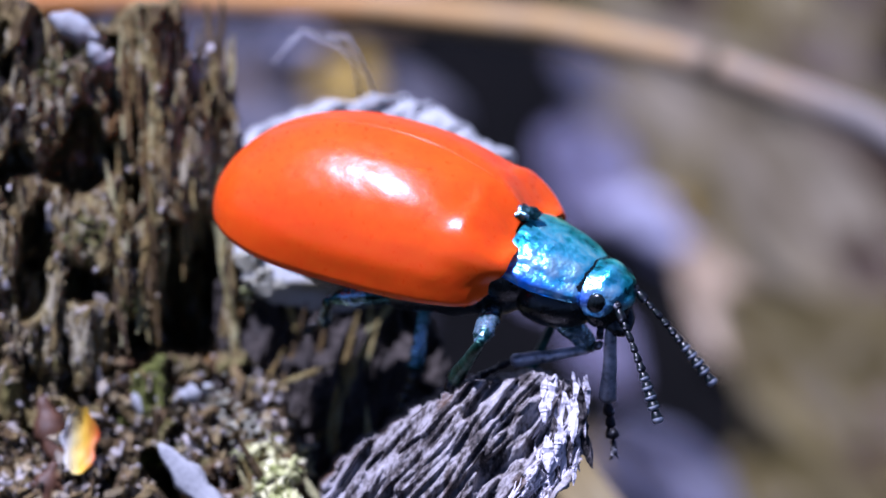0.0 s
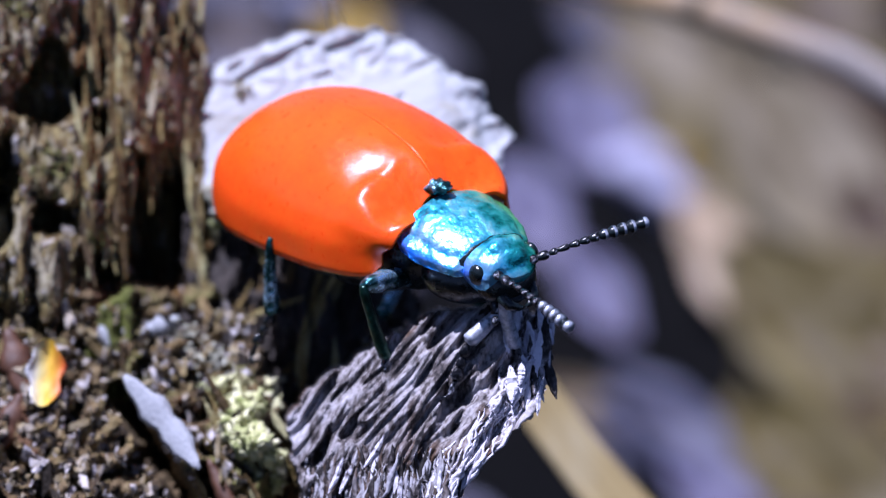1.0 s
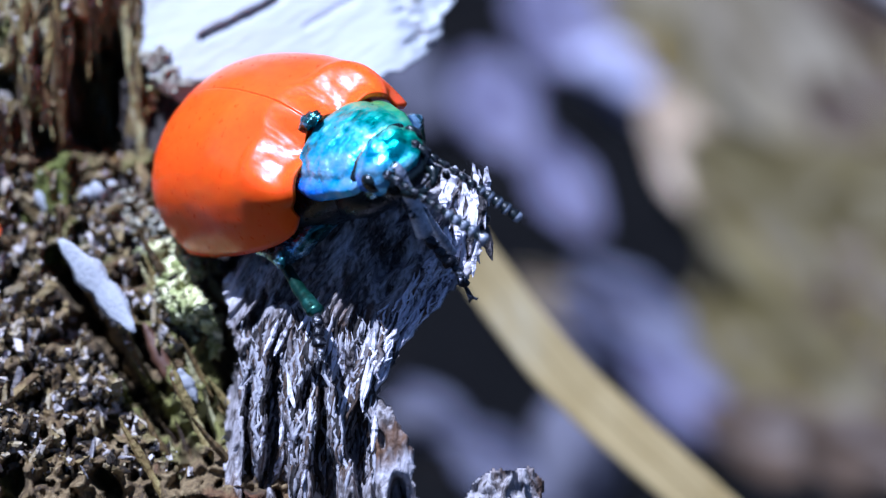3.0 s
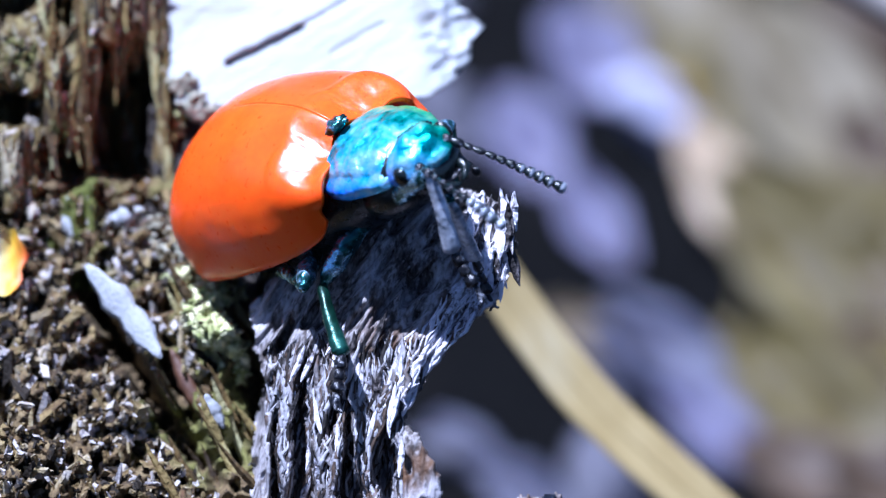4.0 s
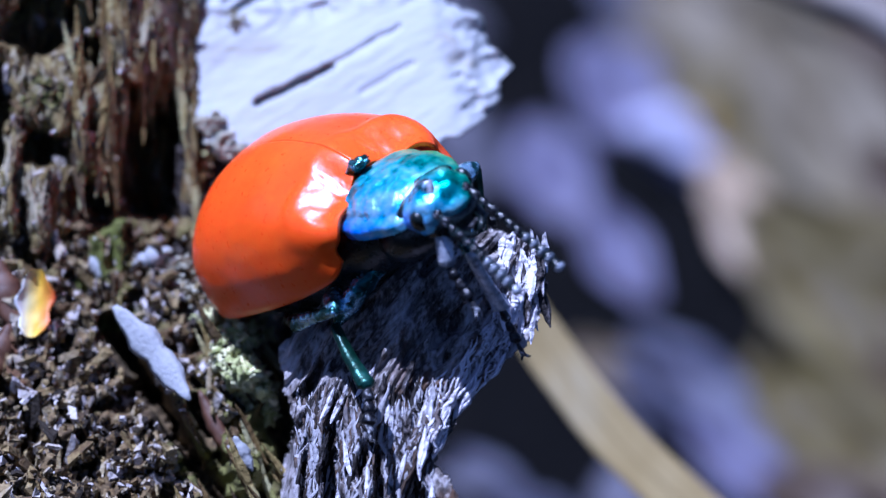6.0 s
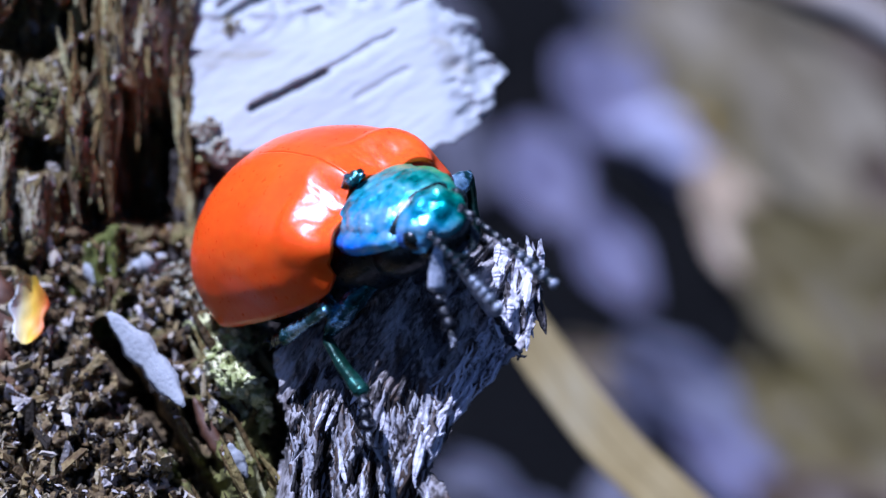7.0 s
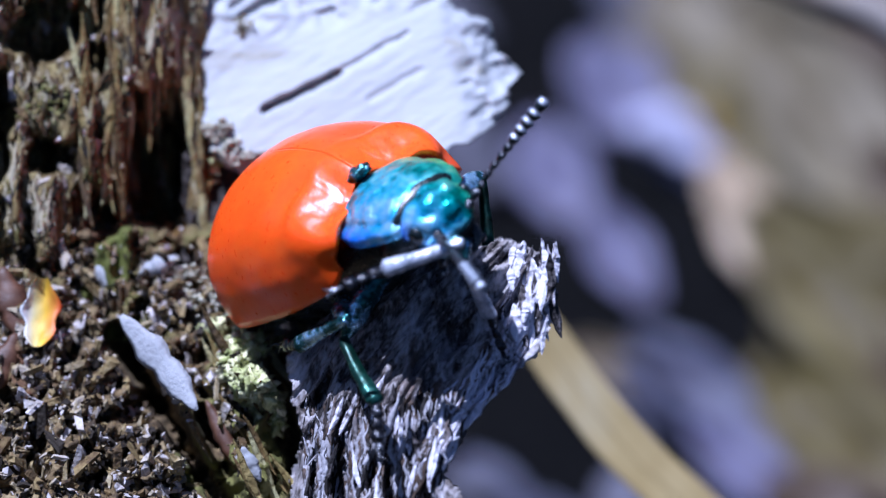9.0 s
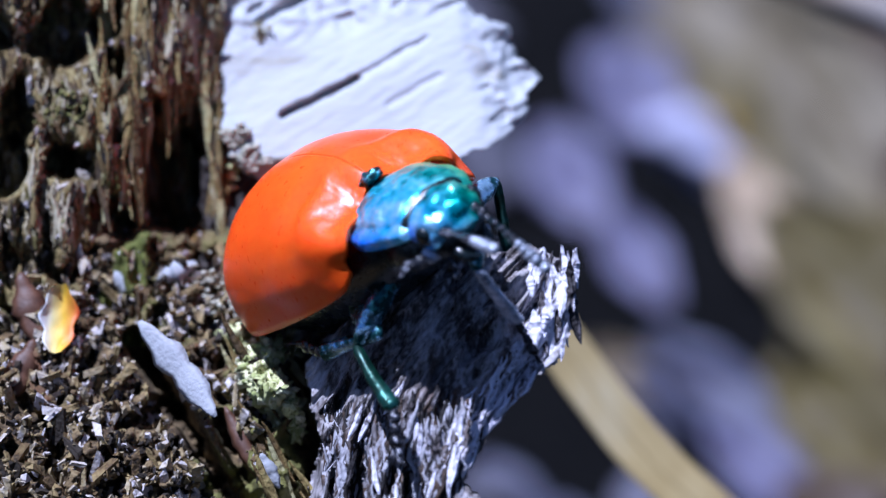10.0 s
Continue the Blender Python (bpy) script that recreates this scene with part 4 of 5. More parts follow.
def grass_mesh(path, half, thick):
    """A long blade with a shallow keel along its middle and a thickness, turned a little to the sky."""
    own = range(len(path))
    ts = np.linspace(0, len(path) - 1, 73)
    mid = [Vector([float(np.interp(t, own, [p[k] for p in path])) for k in range(3)]) for t in ts]
    mid = [sum((mid[min(max(i + k, 0), 72)] for k in range(-4, 5)), Vector()) / 9 for i in range(73)]
    verts, faces, m = [], [], 8
    for face in (0, 1):
        for i, t in enumerate(ts):
            d = (mid[min(i + 1, 72)] - mid[max(i - 1, 0)]).normalized()
            across = Vector((-d.y, d.x, 0)).normalized() * 0.88 - Vector((0, 0, 0.47))
            h = float(np.interp(t, own, half)) * (1 + 0.04 * float(grain(t * 2, 0.3, 55)))
            for k in range(m + 1):
                a = 2 * k / m - 1
                p = mid[i] + across * (a * h) + Vector((0, 0, -0.08 * h * (1 - abs(a)) - face * thick + 0.02 * float(grain(a * 6, t * 1.5, 56))))
                verts.append(tuple(at(*p) * 1000))
    o = 73 * (m + 1)
    for i in range(72):
        for k in range(m):
            a = i * (m + 1) + k
            faces += [(a, a + 1, a + m + 2, a + m + 1), (o + a, o + a + m + 1, o + a + m + 2, o + a + 1)]
        a, b = i * (m + 1), i * (m + 1) + m
        faces += [(a, a + m + 1, o + a + m + 1, o + a), (b, o + b, o + b + m + 1, b + m + 1)]
    for k in range(m):
        a, b = k, 72 * (m + 1) + k
        faces += [(a, o + a, o + a + 1, a + 1), (b, b + 1, o + b + 1, o + b)]
    return to_mesh("blade", verts, faces, STRAW)


grass = thing("grass_blade", (0, 0, 0), "dry yellow grass blade leaning against the stump", "grass")
part("blade", grass_mesh(LEANING, [0.66, 0.72, 0.79, 0.82, 0.83, 0.82, 0.80, 0.78, 0.74, 0.70, 0.62], 0.14), grass)
part("midrib", to_mesh("midrib", *bar([(u, v, w - 0.08) for u, v, w in LEANING], [0.06, 0.07, 0.08, 0.08, 0.08, 0.08, 0.08, 0.08, 0.08, 0.08, 0.07], 1.0, 8), STRAW), grass, "paler raised midrib")

# A pale arched stem behind the stump
ARCH = ((-19.5, 10.5, -45), (-13.8, 11.2, -45), (-8.4, 11.3, -45), (-1.7, 11.0, -45), (3.9, 10.4, -45), (9.5, 9.1, -45), (14.7, 7.2, -45), (20.6, 3.7, -45), (28.6, -4.0, -45), (37.8, -17.2, -45), (47.0, -38.4, -45))
stem = thing("plant_stem", (0, 0, 0), "dry arched plant stem, orange to whitish", "stem")
part("stalk", to_mesh("stalk", *bar(ARCH, [0.46, 0.5, 0.52, 0.55, 0.58, 0.6, 0.62, 0.65, 0.68, 0.72, 0.76]), STALK), stem)
for k in (2, 5, 8):
    p, q = Vector(ARCH[k]), Vector(ARCH[k + 1])
    d = (q - p).normalized()
    r = 0.53 + 0.017 * k
    part("joint", to_mesh("joint", *bar([p + d * s for s in (-0.25, -0.1, 0.1, 0.25)], [r, r * 1.04, r * 1.04, r]), PEACH), stem, "slightly swollen pale joint")


# ---- the beetle: local x forward, y to its left, z up, in mm ----
beetle = thing("leaf_beetle", (0, 0, 0), "glossy orange-red leaf beetle with teal head walking on wood", "beetle")
SHIELD = 1.71
LONG, HALF, TALL = 8.33, 2.77, 2.81


def elytron(side):
    n, m = 110, 72
    outer = np.zeros((n + 1, m + 1, 3))
    for j in range(n + 1):
        t = (1 - math.cos(math.pi * j / n)) / 2
        g = math.sqrt(max(0.0, 1 - max(0.0, (0.55 - t) / 0.70) ** 3.2)) if t < 0.55 else math.sqrt(max(0.0, 1 - ((t - 0.55) / 0.45) ** 2.3))
        h = math.sqrt(max(0.0, 1 - ((0.45 - t) / 0.60) ** 2.0)) if t < 0.45 else max(0.0, 1 - ((t - 0.45) / 0.55) ** 2.2) ** 0.55
        h *= 1 - 0.12 * max(0.0, 1 - t / 0.13) ** 2
        tuck = 1 - 0.06 * max(0.0, 1 - t / 0.05) ** 2
        for i in range(m + 1):
            a = math.pi / 2 * (i / m) ** 0.9
            y, z = HALF * g * math.cos(a), TALL * h * math.sin(a) ** 0.85
            d = math.degrees(a)
            lift = 0.13 * math.exp(-((t - 0.09) / 0.06) ** 2 - ((d - 34) / 16) ** 2) - 0.42 * math.exp(-(t / 0.13) ** 2 - ((d - 62) / 15) ** 2)
            lift += 0.05 * math.exp(-((t - 0.42) / 0.3) ** 2 - ((d - 12) / 5) ** 2) * 0.4
            lift += 0.03 * float(grain(t * 4, d * 0.03, 81 + side)) * step(20, 45, d) + 0.012 * float(grain(t * 18, d * 0.13, 83))
            k = (1 + lift / 2.6) * tuck
            ahead = 0.36 * math.exp(-(t / 0.10) ** 2) * math.exp(-((d - 40) / 24) ** 4)
            x, y, z = -LONG * t + ahead, max(y * k, 0.012), z * k - 0.22 * (1 - i / m) ** 6 * h
            # the flattened slope between the plate and the shoulder
            flat = 0.85 * math.exp(-((x + 0.35) / 0.55) ** 4 - ((y - 1.05) / 0.85) ** 4)
            slope = 1.65 - 1.15 * (x + 0.4) - 0.18 * (y - 0.9) + 0.05 * float(grain(x * 4 + y, y * 2.5, 86)) + 0.02 * float(grain(x * 9, y * 9, 87))
            outer[j, i] = (x, side * y, z + flat * (slope - z))
    inner = outer * np.array([0.985, 0.955, 0.95]) + np.array([-0.06, 0, -0.04])
    inner[..., 1] = side * np.maximum(np.abs(inner[..., 1]), 0.012)
    verts = np.concatenate([outer.reshape(-1, 3), inner.reshape(-1, 3)])
    idx = np.arange((n + 1) * (m + 1)).reshape(n + 1, m + 1)
    off = (n + 1) * (m + 1)
    faces = []
    for j in range(n):
        for i in range(m):
            q = (idx[j, i], idx[j, i + 1], idx[j + 1, i + 1], idx[j + 1, i])
            faces += [q, tuple(off + k for k in reversed(q))]
    rim = [*idx[0, :], *idx[1:, m], *idx[n, m - 1::-1], *idx[n - 1:0:-1, 0]]
    for a, b in zip(rim, rim[1:] + rim[:1]):
        faces.append((b, a, a + off, b + off))
    faces = [tuple(int(k) for k in (f if side < 0 else f[::-1])) for f in faces]
    return to_mesh("elytron", verts, faces, ELYTRA)


def pronotum_mesh():
    n, m = 72, 96
    verts, faces = [], []
    for j in range(n + 1):
        s = j / n
        hw = 1.44 + 0.10 * math.sin(math.pi * min(1, s * 1.1)) - 0.34 * s ** 2.2
        top, low = SHIELD - 0.34 - 0.24 * s - 0.42 * s ** 2.2, 0.52 - 0.42 * s
        end = 1 - 0.25 * max(0.0, 1 - min(s, 1 - s) / 0.06) ** 2
        for i in range(m):
            a = 2 * math.pi * i / m
            d = math.degrees(a)
            k = 1.0
            if a <= math.pi:
                e = min(d, 180 - d)
                k += 0.035 * math.exp(-((e - 14) / 8) ** 2) - 0.05 * math.exp(-((e - 30) / 7) ** 2) + 0.05 * float(grain(s * 4, d * 0.04, 91)) + 0.022 * float(grain(s * 11, d * 0.11, 92)) + 0.010 * float(grain(s * 22, d * 0.22, 93))
                z = low + (top - low) * math.sin(a) ** 0.95 * end
            else:
                z = low + 0.12 * math.sin(a)
            y = hw * math.cos(a) * end
            bow = 0.22 * (1 - (y / 1.8) ** 2)
            verts.append((0.04 + 1.88 * s + bow * (0.3 if s < 0.5 else 0.55) * (2 * s - 1), y * k, low + (z - low) * k))
    for j in range(n):
        for i in range(m):
            faces.append((j * m + i, j * m + (i + 1) % m, (j + 1) * m + (i + 1) % m, (j + 1) * m + i))
    faces += [tuple(reversed(range(m))), tuple(range(n * m, n * m + m))]
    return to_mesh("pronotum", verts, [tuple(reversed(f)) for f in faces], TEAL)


def body_mesh():
    verts, faces = ball((0, 0, 0), (1, 1, 1), 40, 24)
    out = []
    for x, y, z in verts:
        ring = 1 + 0.03 * math.cos(x * 26) * (z < 0.2)
        out.append((-3.6 + 4.75 * x, 2.25 * y * ring, 0.10 + (1.5 if z > 0 else 1.70) * z * ring))
    return to_mesh("body", out, faces, DARK)


def lump(name, c, r, mat, n=20, m=14, rough=0.0, seed=0):
    verts, faces = ball((0, 0, 0), (1, 1, 1), n, m)
    out = []
    for p in verts:
        k = 1 + rough * noise.noise(Vector(p) * 2.2 + Vector((seed, 0, 0)))
        out.append([c[i] + r[i] * p[i] * k for i in range(3)])
    return to_mesh(name, out, faces, mat)


part("elytron", elytron(-1), beetle, "glossy orange-red wing case")
part("elytron", elytron(1), beetle, "glossy orange-red wing case")
part("body", body_mesh(), beetle, "black segmented underside")
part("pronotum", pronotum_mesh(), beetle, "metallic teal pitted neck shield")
part("prothorax", lump("prothorax", (1.10, 0, -0.25), (1.25, 1.32, 0.80), DARK, 24, 16), beetle, "black underside of the neck shield")
part("scutellum", lump("scutellum", (-0.06, 0, SHIELD - 0.17), (0.40, 0.30, 0.17), LEGS, 20, 14, 0.45), beetle, "small triangular plate with pale blue glints painted on")
NECK = Vector((1.84, 0, 0.30))
part("neck", lump("neck", (1.88, 0, 0.28), (0.24, 1.0, 0.49), DARK, 24, 16), beetle, "black collar between shield and head")
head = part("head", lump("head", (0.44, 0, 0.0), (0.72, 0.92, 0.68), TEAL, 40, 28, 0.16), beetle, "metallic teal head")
for s in (-1, 1):
    part("eye", lump("eye", (0.55, s * 0.80, 0.12), (0.24, 0.17, 0.28), DARK), head, "black bulging eye")
    part("mandible", to_mesh("mandible", *tube([(1.1, s * 0.42, -0.28), (1.38, s * 0.36, -0.40), (1.52, s * 0.14, -0.46), (1.54, s * 0.02, -0.47)], [0.17, 0.14, 0.08, 0.03]), DARK), head, "dark curved jaw")
part("face", lump("face", (0.78, 0, -0.26), (0.50, 0.80, 0.52), DARK, 24, 16, 0.06), head, "black pitted front of the head")
part("upper_lip", lump("upper_lip", (1.16, 0, -0.42), (0.20, 0.40, 0.12), HORN, rough=0.4), head, "grey upper lip")
for s in (-1, 1):
    v, f = join(tube([(0.98, s * 0.5, -0.48), (1.2, s * 0.62, -0.72)], [0.09, 0.10], 8), ball((1.28, s * 0.64, -0.86), (0.10, 0.10, 0.15), 10, 8))
    part("palp", to_mesh("palp", v, f, HORN), head, "short jointed feeler by the mouth")


def antenna(side):
    root = part("antenna", lump("antenna", (0.06, 0, 0), (0.14, 0.12, 0.12), HORN), beetle, "black antenna with glints painted on its beads, thickening to its tip")
    x = 0.12
    for k, (ln, r) in enumerate(((0.36, 0.10), (0.22, 0.07), (0.32, 0.07), (0.27, 0.075), (0.25, 0.085), (0.24, 0.095), (0.24, 0.11), (0.24, 0.125), (0.24, 0.135), (0.24, 0.135), (0.34, 0.12))):
        v, f = tube([(0, 0, 0), (0.12 * ln, 0, 0), (0.6 * ln, 0, 0), (0.9 * ln, 0, 0), (ln, 0, 0)], [0.5 * r, 0.8 * r, 1.2 * r, 1.1 * r, 0.55 * r], 10)
        bow = -0.028 * x * x
        me = to_mesh("segment", v, f, DARK)
        # The far end of each segment is coloured pale as its sun glint
        me.materials.append(SILVER if k > 5 else HORN)
        reach_x = max(p.co.x for p in me.vertices)
        for p in me.polygons:
            p.material_index = int(p.center.x > 0.70 * reach_x)
        part("segment", me, root, m=Matrix.Translation(Vector((x, 0, bow)) * 0.001) @ pose(0, 0, 0, 0, math.degrees(math.atan(0.056 * x)), 0))
        x += ln
    return root


antennae = {s: antenna(s) for s in (-1, 1)}
FEMUR, TIBIA = 2.0, 2.1


def knobbly(verts, amount, size):
    """Moves the points a little by noise."""
    return [tuple(Vector(p) + noise.noise_vector(Vector(p) * size) * amount) for p in verts]


def spread(path, radii, k):
    """The same path and radii with k steps for each."""
    ts = np.linspace(0, len(path) - 1, (len(path) - 1) * k + 1)
    own = range(len(path))
    return [tuple(np.interp(t, own, [p[i] for p in path]) for i in range(3)) for t in ts], [float(np.interp(t, own, radii)) for t in ts]


def leg(shin, foot):
    v, f = tube(*spread([(0, 0, 0), (0.25, 0, 0), (0.8, 0, 0.03), (1.4, 0, 0.03), (1.85, 0, 0), (2.0, 0, 0)], [0.16, 0.24, 0.33, 0.31, 0.2, 0.1], 4), 16, True, 0.8)
    upper = part("femur", to_mesh("femur", knobbly(v, 0.05, 3.0), f, LEGS), beetle, "black glossy thigh with a green sheen and painted pale glints")
    v, f = tube(*spread([(0, 0, 0), (0.2, 0, 0.03), (0.9, 0, 0.05), (1.6, 0, 0.03), (2.0, 0, 0), (2.1, 0, 0)], [0.11, 0.15, 0.17, 0.20, 0.22, 0.10], 4), 14, True, 0.8)
    lower = part("tibia", to_mesh("tibia", knobbly(v, 0.025, 3.0), f, shin), beetle, "slender shin, its pale glints painted into the colour")
    pieces, x, z = [], 2.08, 0.0
    for ln, r in ((0.34, 0.16), (0.28, 0.15), (0.28, 0.20), (0.40, 0.09)):
        pieces.append(tube([(x, 0, z), (x + 0.3 * ln, 0, z + 0.05), (x + 0.8 * ln, 0, z + 0.12), (x + ln, 0, z + 0.15)], [0.4 * r, 0.8 * r, r, 0.5 * r], 10, True, 0.6))
        x, z = x + 0.92 * ln, z + 0.13
    for s in (-1, 1):
        pieces.append(tube([(x, 0.03 * s, z), (x + 0.12, 0.09 * s, z), (x + 0.2, 0.13 * s, z - 0.08)], [0.04, 0.03, 0.01], 6))
    v, f = join(*pieces)
    part("tarsus", to_mesh("tarsus", v, f, foot), lower, "dark jointed foot with two claws")
    return upper, lower


legs = {(k, s): leg((SILVER, GREEN, LEGS)[k], (HORN, HORN, DARK)[k]) for k in range(3) for s in (-1, 1)}
HIPS = {0: (1.15, 0.95, -0.35), 1: (-0.25, 0.85, -0.60), 2: (-2.3, 1.45, -0.70)}

# seconds; base of the wing cases u v w in mm; turn as an axis times an angle in radians
BEETLE = [
    (0, 1.339, 2.475, 1.105, -1.081, -0.235, -0.463),
    (0.5, 0.537, 2.339, 1.348, -1.042, -0.452, -0.708),
    (1, 0.331, 1.375, 1.718, -1.005, -0.660, -0.765),
    (1.5, -0.983, 0.005, 3.144, -0.690, -0.939, -0.823),
    (2, -0.739, -0.874, 3.364, -0.582, -1.111, -0.619),
    (3.5, -0.192, 0.341, 3.171, -0.769, -1.056, -0.315),
    (4.5, -0.576, 0.469, 3.134, -0.812, -1.074, -0.345),
    (5, -0.618, 0.524, 3.169, -0.879, -1.088, -0.360),
    (6.5, -0.656, 0.260, 3.165, -0.829, -1.077, -0.396),
    (7, -0.656, 0.149, 3.223, -0.843, -1.091, -0.421),
    (8, -0.632, 0.210, 3.203, -0.797, -1.107, -0.398),
    (9, -0.811, 0.373, 3.182, -0.849, -1.151, -0.415),
    (10, -1.006, 0.386, 3.093, -0.881, -1.180, -0.423),
]
# Where the feet stand or reach, seconds and u v w in mm
FEET = {
    (0, -1): [(0, 0.82, -0.24, 1.10), (0.5, 1.64, -0.13, 1.40), (1, 0.45, -1.41, 3.20), (1.5, -1.31, -2.33, 3.90), (2, 0.27, -3.33, 4.20),
        (3.5, 1.72, -1.76, 5.60), (4, 1.25, -2.06, 5.60), (4.5, -0.58, -1.14, 5.20), (5, -0.90, -1.05, 5.20), (6.5, 1.05, -1.58, 5.60), (7, 0.20, -1.84, 5.60), (7.5, 0.38, -1.47, 5.60), (8, 1.50, -1.20, 5.00),
        (8.5, 1.90, -1.70, 5.00), (9, -1.30, -1.15, 5.20), (9.5, -0.80, -0.90, 5.40), (10, -0.90, -0.80, 5.40)],
    (0, 1): [(0, 3.66, -0.84, 0.70), (0.5, 3.06, -0.94, 0.30), (1, 2.42, -1.20, 2.40), (1.5, 2.26, -2.00, 3.30), (2, 2.33, -2.39, 3.70), (3.5, 2.50, -1.80, 3.50), (4.5, 2.26, -1.30, 3.30), (5, 2.20, -1.70, 3.50),
        (6.5, 2.35, -1.80, 3.50), (8, 2.10, -1.60, 3.50), (9, 1.80, -1.70, 3.50), (10, 1.99, -1.70, 3.50)],
    (1, -1): [(0, -0.60, -0.70, 1.60), (0.5, -1.30, -1.10, 1.80), (1, -1.50, -1.80, 2.40), (1.5, -1.50, -2.60, 3.00), (2, -1.34, -3.35, 3.60), (3.5, -1.33, -4.53, 4.30), (5, -1.43, -4.43, 4.30), (6.5, -1.52, -4.18, 4.30), (8, -1.46, -4.40, 4.30), (10, -1.59, -4.34, 4.30)],
    (1, 1): [(0, 1.64, -0.63, -2.20), (1, 1.43, -0.82, -2.40), (2, 1.81, -1.01, -1.30), (3.5, 1.90, -0.30, 0.30), (10, 1.81, -0.30, 0.30)],
    (2, -1): [(0, -3.71, 0.70, -1.00), (0.5, -4.23, 0.50, -1.00), (1, -4.30, -0.80, -0.40), (1.5, -3.90, -2.20, 0.80), (2, -3.14, -2.60, 1.40), (3.5, -2.77, -2.44, 1.40), (5, -3.09, -2.56, 1.50), (6.5, -3.40, -2.95, 2.00), (8, -3.55, -3.06, 2.12), (10, -3.30, -3.11, 1.80)],
    (2, 1): [(0, -0.98, -0.23, -3.40), (1, -0.79, -0.62, -3.40), (2, 0.20, -1.61, -2.70), (10, 0.40, -1.21, -2.70)],
}
# Where the tips of the antennae point, seconds and u v w in mm
AIMS = {
    1: [(0, 6.11, -0.17, 2.20), (0.5, 5.35, 3.26, 2.80), (1, 5.35, 2.23, 3.20), (1.5, 3.28, 0.91, 5.40), (2, 3.75, -0.24, 5.40), (3.5, 4.17, -2.08, 6.00), (4, 4.26, 0.06, 5.70), (4.5, 3.54, -1.40, 5.70),
        (5, 2.35, -0.51, 7.20), (6.5, 3.32, -0.73, 6.00), (7, 2.85, -0.82, 6.70), (7.5, 2.98, -0.59, 6.70), (8, 3.89, 1.20, 5.70), (8.5, 2.29, 1.33, 7.20), (9, 1.71, 2.39, 5.70), (9.5, 1.12, 1.78, 6.70),
        (10, 1.65, -0.10, 7.20)],
    -1: [(0, 4.59, -0.85, 3.20), (0.5, 2.89, -0.16, 4.30), (1, 3.85, -0.74, 7.70), (1.5, 2.20, -2.33, 7.90), (2, 3.48, -2.25, 8.90), (3.5, 3.21, -1.92, 7.50), (4, 3.46, -1.41, 9.20), (4.5, 2.21, -1.40, 10.20),
        (5, 2.22, -1.30, 10.20), (6.5, 2.65, -1.88, 7.00), (7, 2.45, -2.27, 9.20), (7.5, 2.58, -1.12, 10.20), (8, 2.84, -1.04, 9.70), (8.5, 2.42, -1.69, 9.70), (9, 1.46, -1.54, 10.20), (9.5, -0.19, 0.21, 10.20),
        (10, 1.27, 0.04, 10.20)],
}
NODS = [(0, 8), (0.5, 5), (1, 0), (2, 5), (3.5, 0), (5, 12), (6.5, 8), (7, 16), (7.5, 24), (8, 22), (8.5, 28), (9, 34), (9.5, 26), (10, 26)]
BEATS = [k / 4 for k in range(41)]


def between(rows, t):
    """The row at t, along straight lines."""
    ts = [r[0] for r in rows]
    return [float(np.interp(t, ts, [r[k] for r in rows])) for k in range(1, len(rows[0]))]


def beetle_at(t):
    u, v, w, a, b, c = between(BEETLE, t)
    r = Vector((a, b, c))
    return Matrix.Translation(at(u, v, w)) @ (TURN @ Matrix.Rotation(r.length, 3, r.normalized())).to_4x4()


def aimed(origin, x, z):
    """A pose at origin whose x axis runs along x and whose z axis leans to z."""
    x = x.normalized()
    y = z.cross(x).normalized()
    return Matrix.Translation(origin) @ Matrix((x, y, x.cross(y))).transposed().to_4x4()


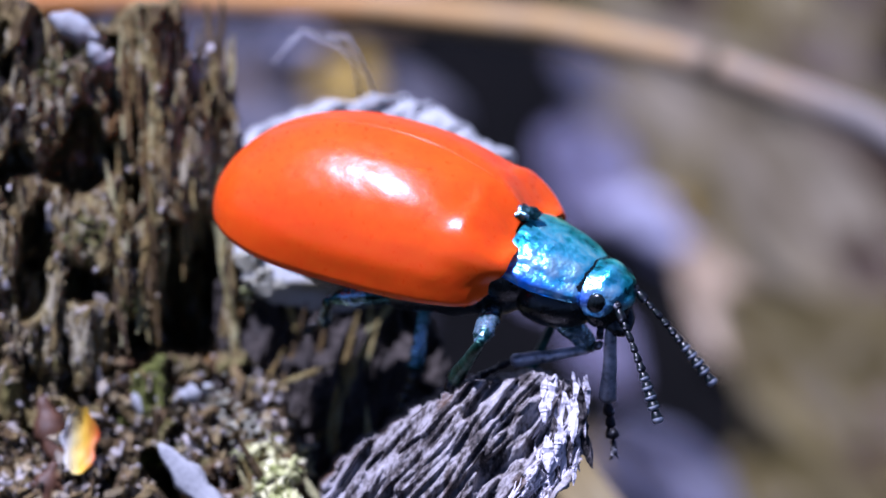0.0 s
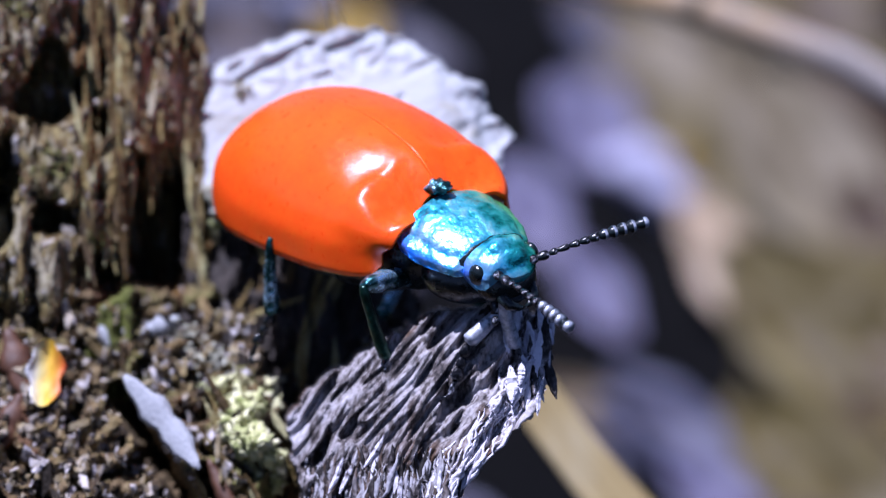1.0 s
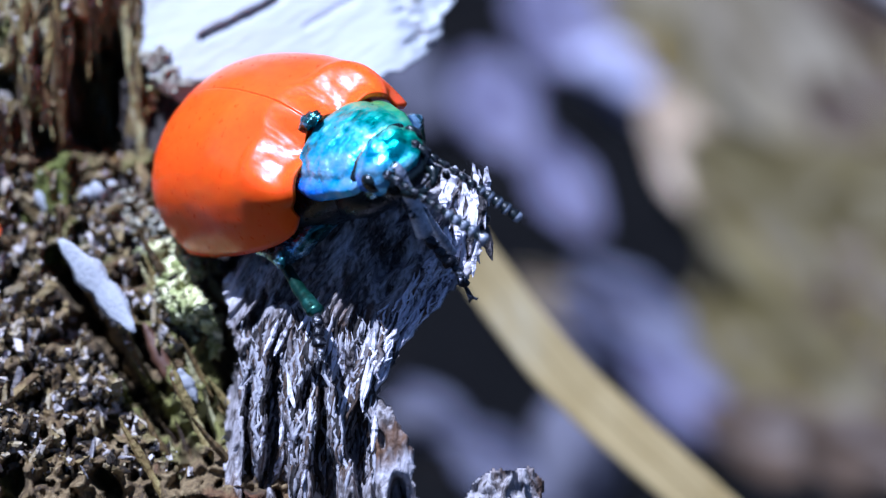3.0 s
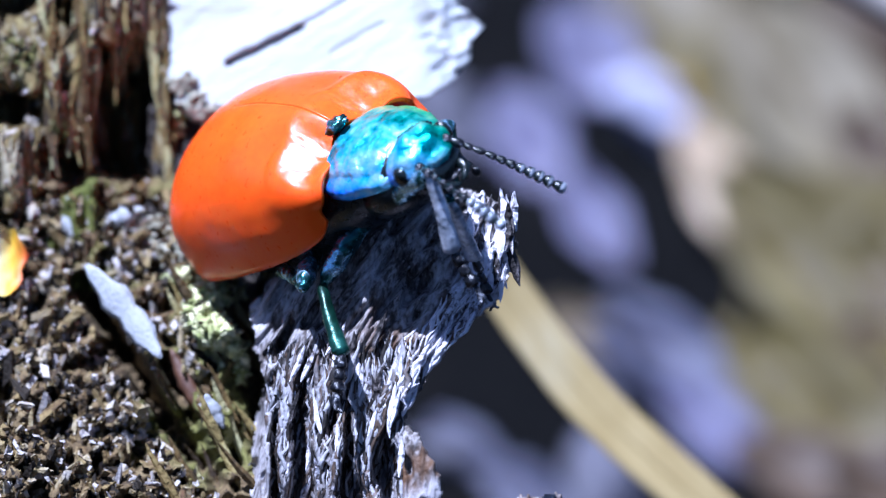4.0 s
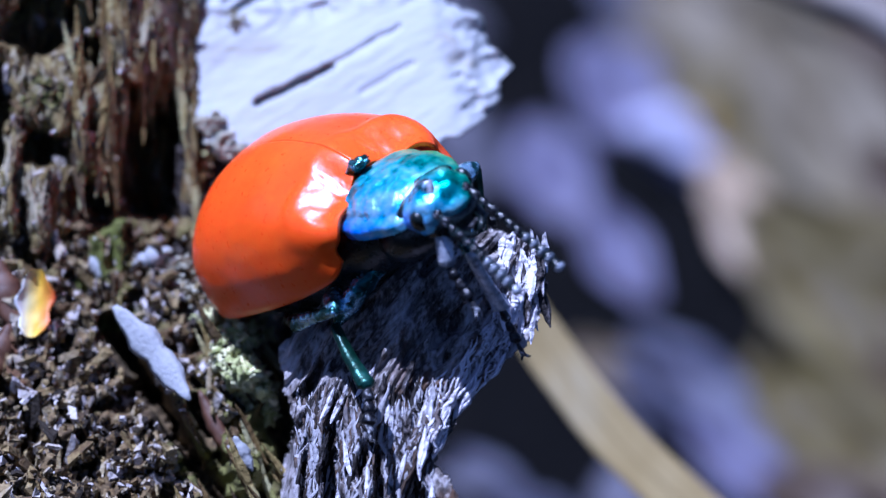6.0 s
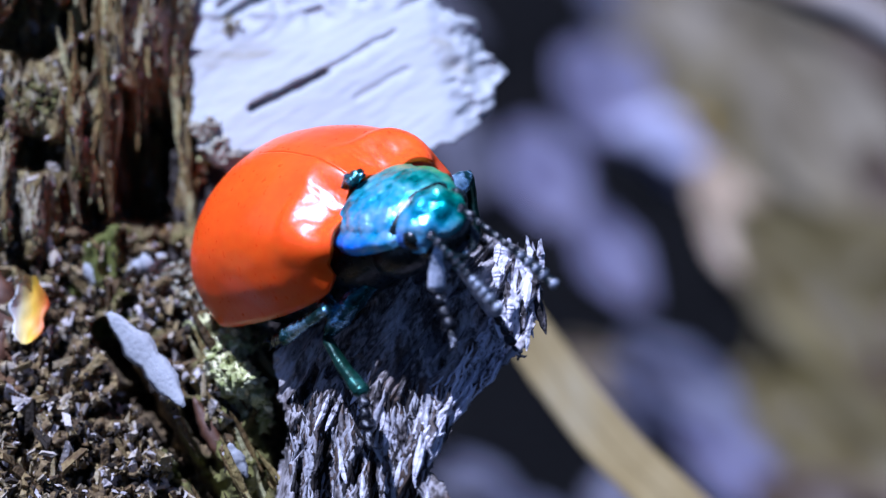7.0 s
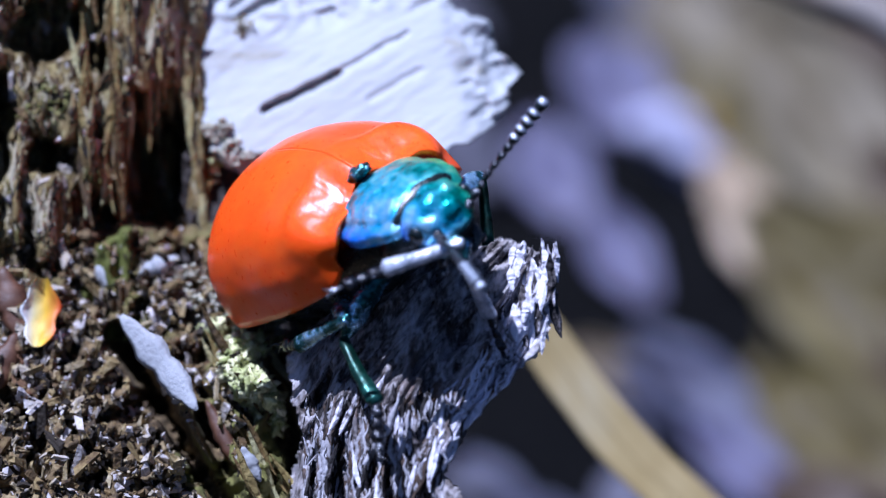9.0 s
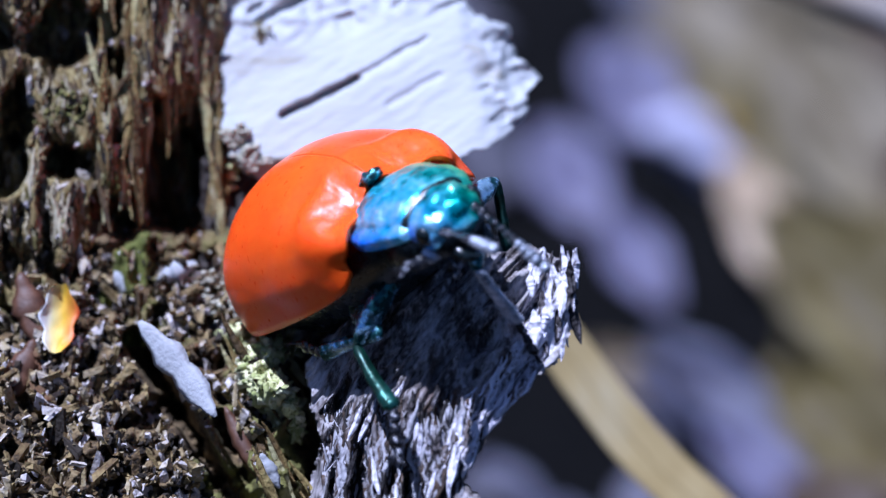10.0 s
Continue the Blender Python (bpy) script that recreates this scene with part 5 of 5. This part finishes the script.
def reach(hip, foot, pole):
    """Knee and both directions of a leg with two bones."""
    a, b = FEMUR * 0.001, TIBIA * 0.001
    d = foot - hip
    r = min(max(d.length, 0.0009), (a + b) * 0.985)
    d.normalize()
    out = (pole - d * pole.dot(d)).normalized()
    k = (a * a - b * b + r * r) / (2 * r)
    knee = hip + d * k + out * math.sqrt(max(a * a - k * k, 0))
    return knee, knee - hip, hip + d * r - knee


def motions():
    walk(beetle, [(t, beetle_at(t)) for t in BEATS])
    tilt = {t: between(NODS, t)[0] for t in BEATS}
    nod = {t: Matrix.Translation(NECK * 0.001) @ pose(0, 0, 0, 0, 24 + tilt[t], 0) for t in BEATS}
    walk(head, [(t, nod[t]) for t in BEATS])
    for s, ob in antennae.items():
        rows = []
        for t in BEATS:
            root = nod[t] @ Vector((0.00092, s * 0.00050, 0.00030))
            tip = beetle_at(t).inverted() @ at(*between(AIMS[s], t))
            rows.append((t, aimed(root, tip - root, Vector((0.3, 0, 1)))))
        walk(ob, rows)
    for (k, s), (upper, lower) in legs.items():
        one, two = [], []
        for t in BEATS:
            x, y, z = HIPS[k]
            hip = Vector((x, s * y, z)) * 0.001
            foot = beetle_at(t).inverted() @ at(*between(FEET[k, s], t))
            lift = min(1.0, max(0.0, (between(FEET[k, s], t)[0] + 0.6) / 1.2)) if s < 0 and t > 1.6 else 0.0
            late, last = min(1.0, max(0.0, (t - 1.5) / 1.5)), min(1.0, max(0.0, (t - 5) / 1.5))
            fore = Vector((0.9, -s * 0.8, -0.35)).lerp(Vector((0.7, -s * 0.33, 0.63)), lift)
            middle = Vector((0.3, s, 0.0)).lerp(Vector((-1, 0.9 * s, 0.0)), late) if s < 0 else Vector((0.3, 0.8, 0.9))
            hind = Vector((0.9, s * 0.2, -0.1)).lerp(Vector((1.0, -s, 0.1)), last) if s < 0 and t > 1.6 else Vector((-1.0, s, 0.3))
            pole = (fore, middle, hind)[k]
            knee, x1, x2 = reach(hip, foot + Vector((0, -s * 0.0005, 0.0003)), pole)
            one.append((t, aimed(hip, x1, Vector((0, 0, 1)))))
            two.append((t, aimed(knee, x2, pole)))
        walk(upper, one)
        walk(lower, two)


motions()
